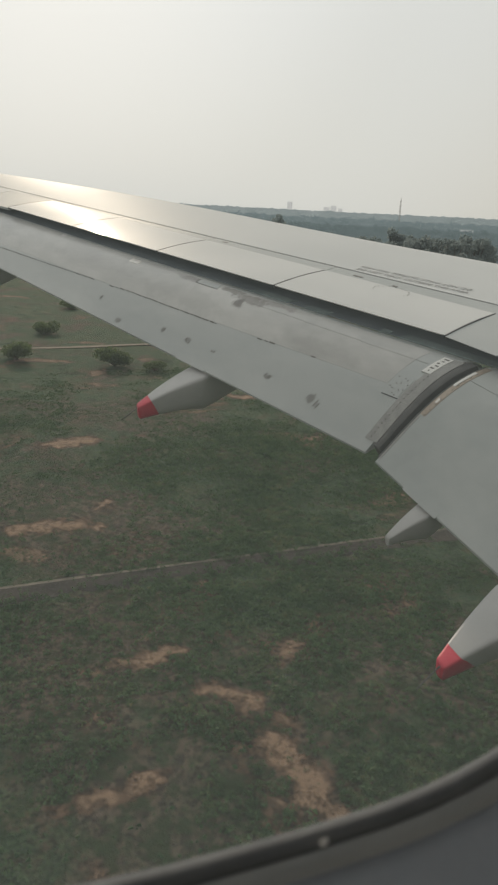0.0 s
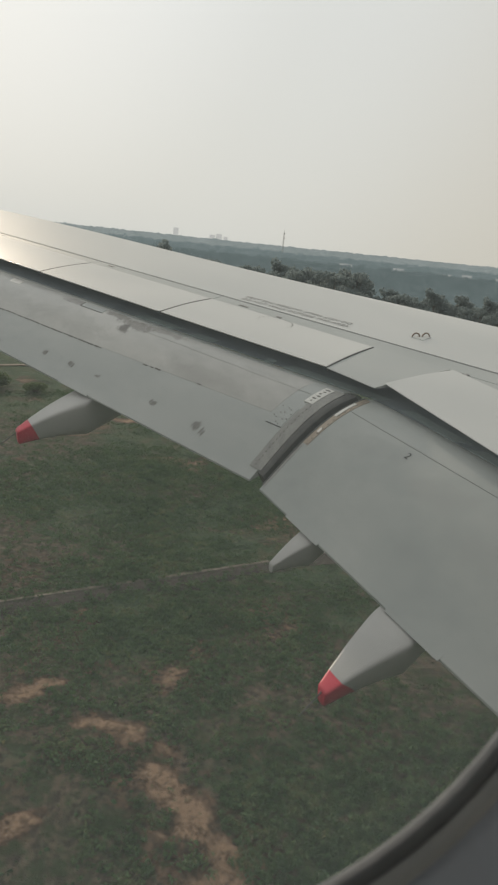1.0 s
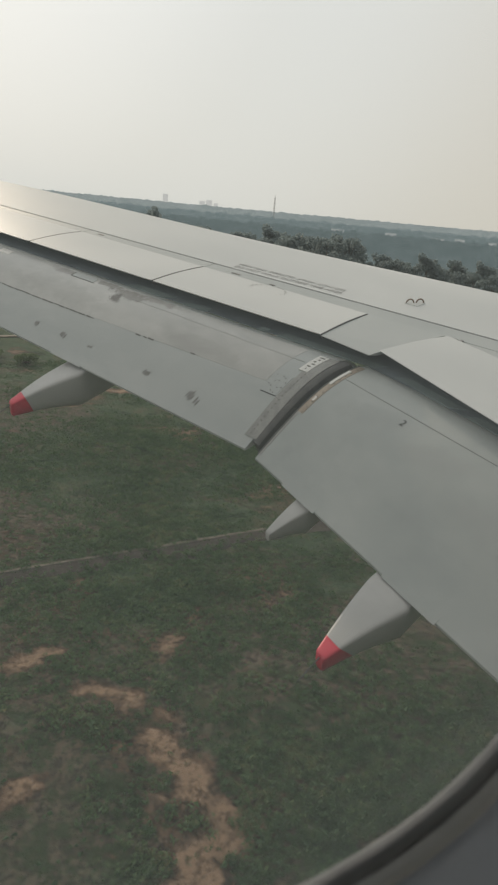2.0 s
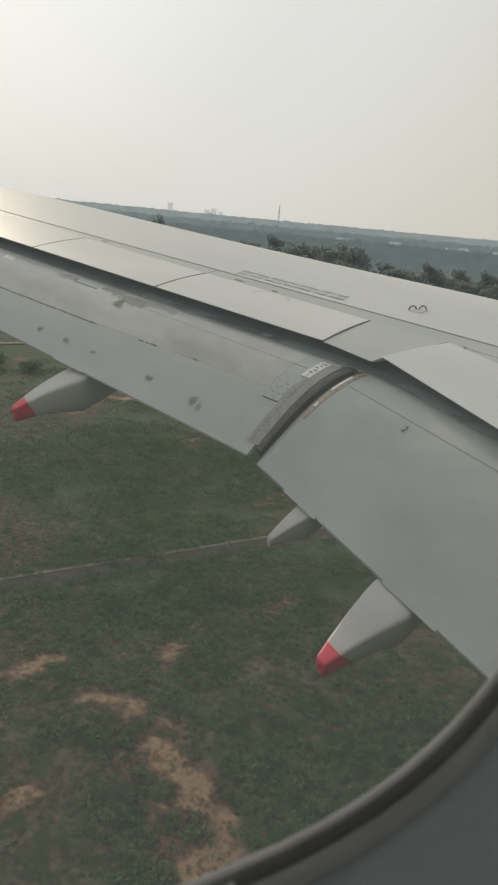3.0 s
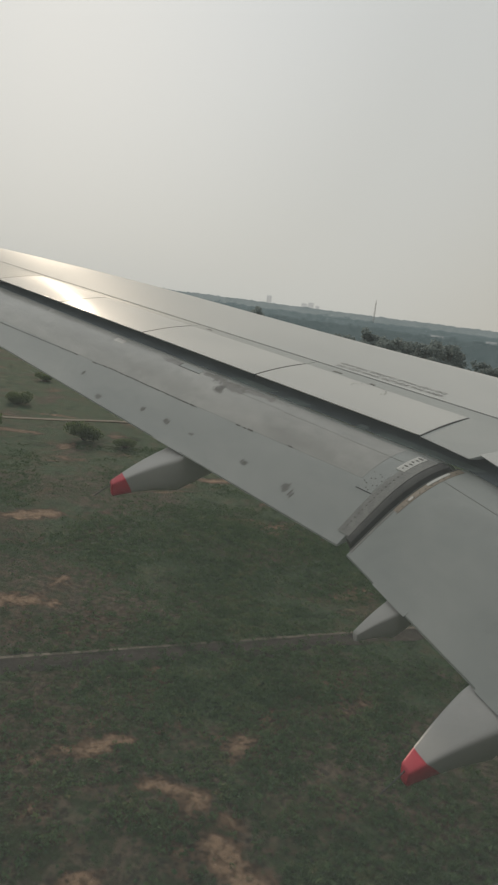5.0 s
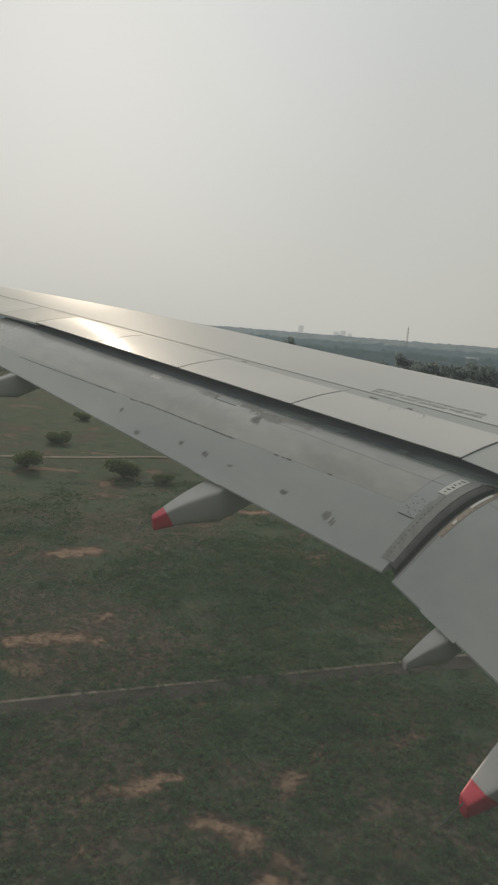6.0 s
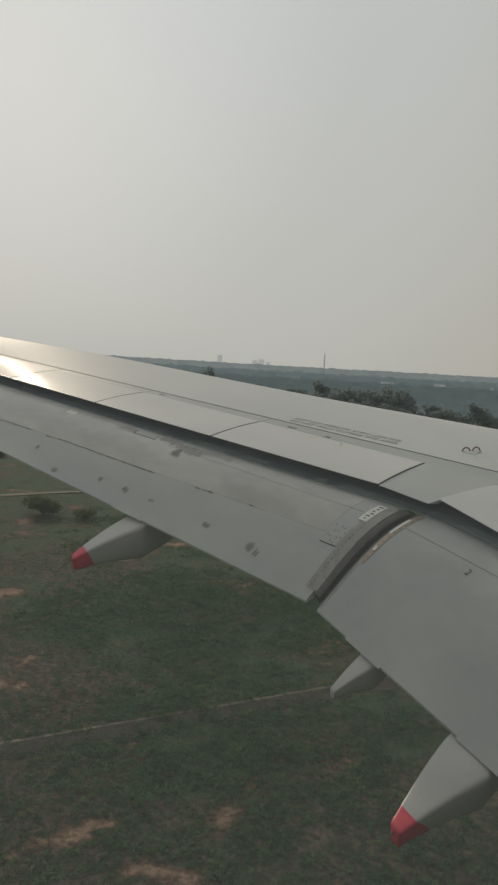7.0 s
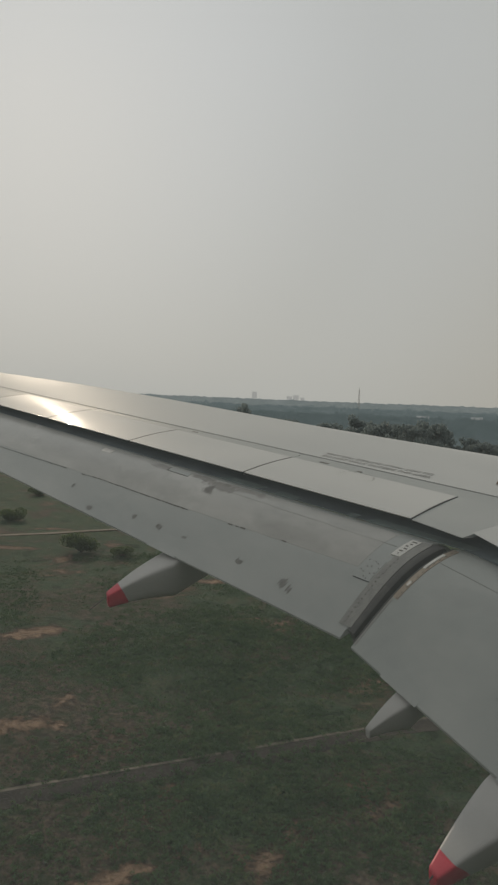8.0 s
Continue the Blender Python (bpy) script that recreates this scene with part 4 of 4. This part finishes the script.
pane = part("pane", loft([oval(-0.1218, 0.0015), oval(-0.1203, 0.0015)]), PANE, window, "clear acrylic pane")
pane.visible_shadow = False


PITCH = 0.64


def wall_module(shift):
    """One window bay of the cabin side: a panel with its oval opening."""
    bm = bmesh.new()
    n = 72
    y0, y1, z0, z1 = WIN_Y - 0.33, WIN_Y + 0.31, 17.05, 18.75
    loops = []
    for x, grow in ((-0.140, 0.042), (-0.090, 0.075)):
        hole = [bm.verts.new((p[0], p[1] + shift, p[2])) for p in oval(x, grow, n)]
        rim = []
        for p in oval(x, 0.0, n):
            dy, dz = p[1] - WIN_Y, p[2] - WIN_Z
            k = min((y1 - WIN_Y) / dy if dy > 1e-6 else 1e9, (y0 - WIN_Y) / dy if dy < -1e-6 else 1e9, (z1 - WIN_Z) / dz if dz > 1e-6 else 1e9, (z0 - WIN_Z) / dz if dz < -1e-6 else 1e9)
            rim.append(bm.verts.new((x, WIN_Y + dy * k + shift, WIN_Z + dz * k)))
        loops.append((hole, rim))
    for i in range(n):
        j = (i + 1) % n
        for hole, rim in loops:
            bm.faces.new((hole[i], hole[j], rim[j], rim[i]))
        bm.faces.new((loops[0][0][i], loops[0][0][j], loops[1][0][j], loops[1][0][i]))
        bm.faces.new((loops[0][1][i], loops[0][1][j], loops[1][1][j], loops[1][1][i]))
    return bm


# the two neighbouring bays are unseen, added to let more daylight in
for k in (-1, 0, 1):
    tagged(part("wall_cabin", wall_module(PITCH * k), CABIN, smooth=0), "plain pale cabin side panel with a window opening", "wall", kind="structure")
# unseen mirrored bays, set close, whose openings throw daylight on the window bezel
for k in (-1, 0, 1):
    bm = wall_module(PITCH * k)
    for v in bm.verts:
        v.co.x = 1.32 - v.co.x
    tagged(part("wall_inner", bm, CABIN, smooth=0), "unseen pale wall with a window opening, added to light the bezel", "wall", kind="structure")
# unseen sides of a small closed box that keeps the bounced daylight in
for name, b, label in (("floor", (-0.13, -0.876, 16.95, 1.46, 1.044, 17.05), "plain cabin floor"), ("ceiling", (-0.13, -0.876, 18.75, 1.46, 1.044, 18.85), "plain cabin ceiling"),
                       ("wall_front", (-0.13, 1.044, 16.95, 1.46, 1.144, 18.85), "plain unseen wall closing the cabin"),
                       ("wall_rear", (-0.13, -0.976, 16.95, 1.46, -0.876, 18.85), "plain unseen wall closing the cabin")):
    tagged(part(name, box(*b), CABIN, smooth=0), label, name.split("_")[0], kind="structure")


def fuselage():
    """A plain, unseen length of the outer hull, open where the cabin windows are, that the wing runs into."""
    bm = bmesh.new()
    ys = [-5.0, -3.0, -0.92, 1.08, 3.5, 6.0, 9.0]
    zs = [-2.15, -2.0, -1.7, -1.3, -0.85, -0.40, 0.45, 0.85, 1.3, 1.7, 2.0, 2.15]
    for off in (0.0, 0.03):
        rows_ = []
        for y in ys:
            rows_.append([bm.verts.new((2.1 + off - 2.32 * (1 - abs(z / 2.2) ** 3) ** (1 / 3), y, 18.0 + z)) for z in zs])
        for i, (a, c) in enumerate(zip(rows_, rows_[1:])):
            for j in range(len(zs) - 1):
                if not (i == 2 and j == 5):
                    bm.faces.new((a[j], a[j + 1], c[j + 1], c[j]))
    tagged(part("wall_fuselage", bm, FUSELAGE), "plain unseen fuselage wall, dark grey to cut bounce on the wing", "wall", kind="structure")


fuselage()


# ---- markings, seams, seals and rivets ----
def patch(fn, flap_, name, q0, q1, u0, u1, material, label="", lift=0.002, k=4):
    return part(name, on_flap(fn, q0, q1, u0, u1, lift, k), material, flap_, label)


def upper_skin():
    """The rubbed, slightly tan upper part of the outboard flap."""
    rings = []
    for i in range(49):
        q = 0.235 + (8.2 - 0.235) * i / 48
        stop = 0.435 + 0.030 * q
        top = [Vector(outer_flap(q, stop * j / 12)) for j in range(13)]
        n = Vector((0, 0.35, 0.94))
        rings.append([p + n * 0.0012 for p in top] + [p - n * 0.004 for p in reversed(top)])
    part("upper_skin", loft(rings), FLAP_UPPER, outboard, "rubbed tan-grey upper flap skin", smooth=32)


upper_skin()

# worn marks in the paint of the outboard flap: bundles of short strokes along the chord
rng_scuff = random.Random(12)


def scuff(q, u, w, h, strokes):
    bm = bmesh.new()
    for i in range(strokes):
        mid = q + w * ((i + 0.5) / strokes - 0.5) + rng_scuff.uniform(-0.1, 0.1) * w / strokes
        wide = w / strokes * rng_scuff.uniform(0.28, 0.50)
        a, b = u - h * rng_scuff.uniform(0.20, 0.52), u + h * rng_scuff.uniform(0.20, 0.52)
        row = []
        for k in range(5):
            f = k / 4
            at, taper = a + (b - a) * f, wide * (1 - 0.7 * abs(2 * f - 1) ** 2) * rng_scuff.uniform(0.75, 1.1)
            row.append([bm.verts.new(Vector(outer_flap(mid + side * taper + 0.25 * w * (f - 0.5), at)) + Vector((0, 0.0009, 0.0016))) for side in (-1, 1)])
        for c, d in zip(row, row[1:]):
            bm.faces.new((c[0], c[1], d[1], d[0]))
    bmesh.ops.recalc_face_normals(bm, faces=bm.faces)
    bmesh.ops.solidify(bm, geom=list(bm.faces), thickness=0.0006)
    part("scuff", bm, SCUFF, outboard, "dull grey-brown rubbed strokes")


for q, u, w, h, strokes in ((1.163, 0.789, 0.075, 0.075, 4), (0.68, 0.800, 0.075, 0.11, 4), (0.60, 0.835, 0.045, 0.10, 2), (1.847, 0.785, 0.06, 0.05, 2),
                            (2.20, 0.785, 0.08, 0.085, 3), (2.572, 0.79, 0.06, 0.09, 3), (3.261, 0.925, 0.09, 0.09, 3), (3.72, 0.748, 0.045, 0.10, 2)):
    scuff(q, u, w, h, strokes)
    stain(FLAP, outer_flap(q, u), (0.40 * w, 0.28 * h, 0.28 * h), (0.20, 0.198, 0.19), 0.55, 60, 0.14)
for q, u, w, h, tint, amount in ((1.90, 0.09, 0.24, 0.055, (0.17, 0.155, 0.14), 0.7), (1.62, 0.04, 0.30, 0.04, (0.22, 0.205, 0.19), 0.55), (2.15, 0.04, 0.18, 0.04, (0.18, 0.17, 0.155), 0.65),
                                 (1.98, 0.18, 0.07, 0.05, (0.12, 0.11, 0.10), 0.9), (2.75, 0.06, 0.20, 0.04, (0.22, 0.21, 0.20), 0.6), (0.9, 0.40, 0.55, 0.10, (0.36, 0.355, 0.345), 0.3),
                                 (2.6, 0.33, 0.70, 0.12, (0.36, 0.36, 0.35), 0.3), (4.4, 0.30, 0.80, 0.12, (0.37, 0.37, 0.365), 0.3)):
    stain(FLAP_UPPER, outer_flap(q, u), (w, h, h), tint, amount, 14)
for v, u, w, h in ((1.05, 0.35, 0.35, 0.10), (1.7, 0.45, 0.30, 0.14), (0.5, 0.30, 0.40, 0.09)):
    stain(SHADED_FLAP, inner_flap(v, u), (w, h, h), (0.29, 0.305, 0.305), 0.25, 9)

# broken sealant line along the flap
rng_seal = random.Random(4)
for a, b, ua, ub in ((6.48, 4.03, 0.685, 0.562), (3.72, 3.45, 0.560, 0.538), (3.42, 2.00, 0.534, 0.504), (1.50, 1.30, 0.490, 0.474), (0.93, 0.88, 0.459, 0.457)):
    q = a
    while q > b:
        step = rng_seal.uniform(0.025, 0.085)
        u = ua + (ub - ua) * (a - q) / (a - b)
        patch(outer_flap, outboard, "sealant", max(b, q - step), q, u - 0.007 * rng_seal.uniform(0.4, 1.2), u + 0.007 * rng_seal.uniform(0.4, 1.3), GRIME, lift=0.003, k=2)
        q -= step + rng_seal.uniform(0.008, 0.035)

for a, b in ((0.14, 0.70), (0.705, 1.25), (1.255, 1.85)):
    patch(outer_flap, outboard, "seam", a, b, 0.150 - 0.015 * a, 0.1516 - 0.015 * a, GRIME_LIGHT, lift=0.0026, k=6)
for a, b in ((0.06, 0.65), (0.655, 1.30), (1.305, 2.2)):
    patch(inner_flap, inboard, "seam", a, b, 0.168, 0.1696, GRIME_LIGHT, lift=0.0026, k=6)

# access panel, bright rub plate and oily stain near the crest
patch(outer_flap, outboard, "access_panel", 2.33, 2.62, 0.02, 0.095, FLAP, "small square access panel", 0.004)
for q0, q1, u0, u1 in ((2.32, 2.63, 0.092, 0.098), (2.615, 2.63, 0.02, 0.095)):
    patch(outer_flap, outboard, "seam", q0, q1, u0, u1, GRIME, lift=0.005)
patch(outer_flap, outboard, "rub_plate", 3.60, 3.78, 0.04, 0.12, METAL, "bright worn metal rub plate", 0.004)
# the joint between the flaps
patch(outer_flap, outboard, "end_plate", -0.026, 0.076, 0.02, 0.90, GRIME_LIGHT, "riveted grey end plate", 0.008, 14)
patch(outer_flap, outboard, "doubler_plate", 0.088, 0.215, 0.33, 0.53, FLAP, "riveted doubler plate", 0.0022, 8)
patch(outer_flap, outboard, "wear_strip", 0.044, 0.112, 0.03, 0.245, WHITE, "bright white chafing strip", 0.0105, 8)
for i in range(6):
    patch(outer_flap, outboard, "wear_mark", 0.058 + 0.008 * (i % 3), 0.092 - 0.010 * (i % 2), 0.05 + 0.032 * i, 0.062 + 0.032 * i, GRIME, lift=0.012, k=2)
patch(outer_flap, outboard, "seam", 0.086, 0.215, 0.527, 0.535, SEAL, lift=0.004)
patch(inner_flap, inboard, "end_plate", 0.002, 0.052, 0.0, 0.56, STRIP, "worn tan end strip", 0.003, 14)
patch(inner_flap, inboard, "wear_strip", 0.004, 0.026, 0.09, 0.27, WHITE, "bright white chafing strip", 0.007, 6)
patch(inner_flap, inboard, "wear_strip", 0.020, 0.040, 0.40, 0.44, METAL, "bright worn metal chip", 0.006, 3)
patch(inner_flap, inboard, "end_plate", 0.002, 0.018, 0.57, 0.97, GRIME_LIGHT, "thin grey end strip", 0.003, 10)
patch(inner_flap, inboard, "end_seal", -0.012, 0.001, 0.0, 0.97, SEAL, "dark rubber end seal", 0.004, 14)


def rivet_mesh(radius):
    bm = bmesh.new()
    bmesh.ops.create_cone(bm, cap_ends=True, segments=8, radius1=radius, radius2=radius * 0.6, depth=0.003)
    me = bpy.data.meshes.new("rivet")
    bm.to_mesh(me)
    bm.free()
    me.materials.append(GRIME)
    return me


RIVET = rivet_mesh(0.006)
SMALL_RIVET = rivet_mesh(0.0035)


def rivet(parent, p, n, me=None):
    ob = new("rivet", me or RIVET)
    ob.parent = parent
    ob.matrix_basis = Matrix.Translation(p) @ Vector(n).to_track_quat("Z", "Y").to_matrix().to_4x4()


def rivet_on(fn, flap_, q, u, lift, me=None):
    p = Vector(fn(q, u))
    n = (Vector(fn(q, u + 0.02)) - Vector(fn(q, u - 0.02))).cross(Vector(fn(q + 0.02, u)) - Vector(fn(q - 0.02, u))).normalized()
    n = n if n.z > 0 else -n
    rivet(flap_, p + n * lift, n, me)


for i in range(16):
    rivet_on(outer_flap, outboard, 0.040, 0.27 + 0.04 * i, 0.0095)
for i in range(5):
    for j in range(4):
        if (i + 2 * j) % 3 and i + j < 7:
            rivet_on(outer_flap, outboard, 0.10 + 0.026 * i, 0.35 + 0.05 * j + 0.012 * (i % 2), 0.003)
for i in range(11):
    rivet_on(inner_flap, inboard, 0.038, 0.05 + 0.05 * i, 0.005)
for i in (0, 1, 2, 4, 5, 6, 7, 10, 11, 13, 14, 15, 19, 20, 21):
    rivet_on(inner_flap, inboard, 0.09 + 0.034 * i, 0.695, 0.0006, SMALL_RIVET)
for i in (0, 1, 3, 4, 5, 6, 9, 10, 12, 13, 17, 18):
    rivet_on(inner_flap, inboard, 1.05 + 0.04 * i, 0.70, 0.0006, SMALL_RIVET)
for i in range(18):
    a = 6.2832 * i / 18
    rivet(spoilers[0], (0.93 + 0.17 * math.cos(a), -0.53 + 0.10 * math.sin(a), 0.0175), (0, 0, 1))
for i in range(6):
    rivet(inner, (-0.70 - 0.05 * i, -0.60 + 0.012 * i, 0.0085), (0, 0, 1))


def lettering(text, parent, m, size, ink=STENCIL, label="black stencilled warning words"):
    """Stencilled words as thin flat letters."""
    cu = bpy.data.curves.new("stencil", "FONT")
    cu.body, cu.size, cu.extrude = text, size, 0.0006
    tmp = bpy.data.objects.new("stencil", cu)
    me = bpy.data.meshes.new_from_object(tmp)
    bpy.data.objects.remove(tmp)
    me.materials.clear()
    me.materials.append(ink)
    ob = new("stencil", me)
    ob.parent = parent
    ob.matrix_basis = m
    return tagged(ob, label)


def lie(at, right, up):
    r, u = Vector(right).normalized(), Vector(up)
    n = r.cross(u).normalized()
    u = n.cross(r)
    m = Matrix.Identity(4)
    for i, v in enumerate((r, u, n)):
        for j in range(3):
            m[j][i] = v[j]
    m.translation = Vector(at) + n * 0.0025
    return m


skin = next(o for o in aircraft.children if o.name.startswith("wing_skin"))
lettering("DO NOT WALK OUTSIDE THIS AREA", skin, lie((1.615, -0.862, 0.0), (-1, -0.047, 0), (0, -1, 0)), 0.069)
lettering("DO NOT WALK OUTSIDE THIS AREA", skin, lie((0.50, -1.045, -0.002), (1, 0.047, 0), (0, 1, 0)), 0.069)
p, q_ = Vector(inner_flap(0.684, 0.262)), Vector(inner_flap(0.684, 0.202))
right_ = Vector(inner_flap(0.75, 0.265)) - p
lettering("2", inboard, lie(p, right_, q_ - p), 0.070, SEAL, "black stencilled numeral")

# lift ring, vents and small placards on the upper skin
ring_base = new("lift_ring")
ring_base.parent = aircraft
for k in (0, 1):
    bm = bmesh.new()
    c0 = Vector((-0.038 - 0.055 * k, -1.15 - 0.062 * k, -0.004))
    pts = [c0 + Vector((0.020 * math.cos(a), 0.024 * math.cos(a), 0.033 * math.sin(a))) for a in [math.pi * i / 8 for i in range(9)]]
    for a, b in zip(pts, pts[1:]):
        limb(bm, a, b, 0.0065, 0.0065, 6)
    part("loop", bm, RUST, ring_base, "brown metal loop")
part("base", box(-0.125, -1.245, -0.012, -0.008, -1.115, -0.001, 0.002), PAINT, ring_base)
for s, c, w in ((1.44, -0.705, 0.10), (1.02, -0.690, 0.05), (3.30, -0.72, 0.08)):
    part("vent", box(s - w / 2, c - 0.012, -0.003, s + w / 2, c + 0.012, 0.0035), GRIME, aircraft, "small dark vent slot")
for s, c in ((-0.70, -0.63), (-0.745, -0.64)):
    part("placard", box(s - 0.012, c - 0.02, 0.0, s + 0.012, c + 0.02, 0.0092), STENCIL, inner, "tiny black placard")


def gap_seal():
    """The dark bulging seal that fills the slit between the two flaps."""
    rings = []
    for j in range(15):
        u = 0.92 * j / 14
        a, b = Vector(outer_flap(-0.01, u)), Vector(inner_flap(-0.004, u))
        n = Vector((0, 0.5, 0.87))
        ring = [a.lerp(b, f) + n * h for f, h in ((0, 0.002), (0.12, 0.004), (0.25, 0.006), (0.38, 0.005), (0.48, 0.001), (0.55, -0.004), (0.59, -0.03), (0.61, -0.08), (0.8, -0.11), (1.0, -0.11))]
        rings.append(ring + [b - n * 0.12, a - n * 0.12])
    part("gap_seal", loft(rings), JOINT_RUBBER, aircraft, "bulging dark rubber seal between the flaps")


gap_seal()

# breather hole of the pane
bm = bmesh.new()
bmesh.ops.create_uvsphere(bm, u_segments=16, v_segments=8, radius=0.0014)
bmesh.ops.transform(bm, matrix=Matrix.LocRotScale((-0.1163, 0.0982, 17.8165), None, (0.35, 1, 1)), verts=bm.verts)
part("breather_hole", bm, WHITE, window, "small pale breather hole")

for v0, v1 in ((0.36, 0.72), (1.38, 1.80)):
    patch(inner_flap, inboard, "edge_tab", v0, v1, 0.975, 1.016, SHADED_FLAP, lift=0.002)
patch(outer_flap, outboard, "edge_tab", 1.82, 2.22, 0.978, 1.014, FLAP, lift=0.002)
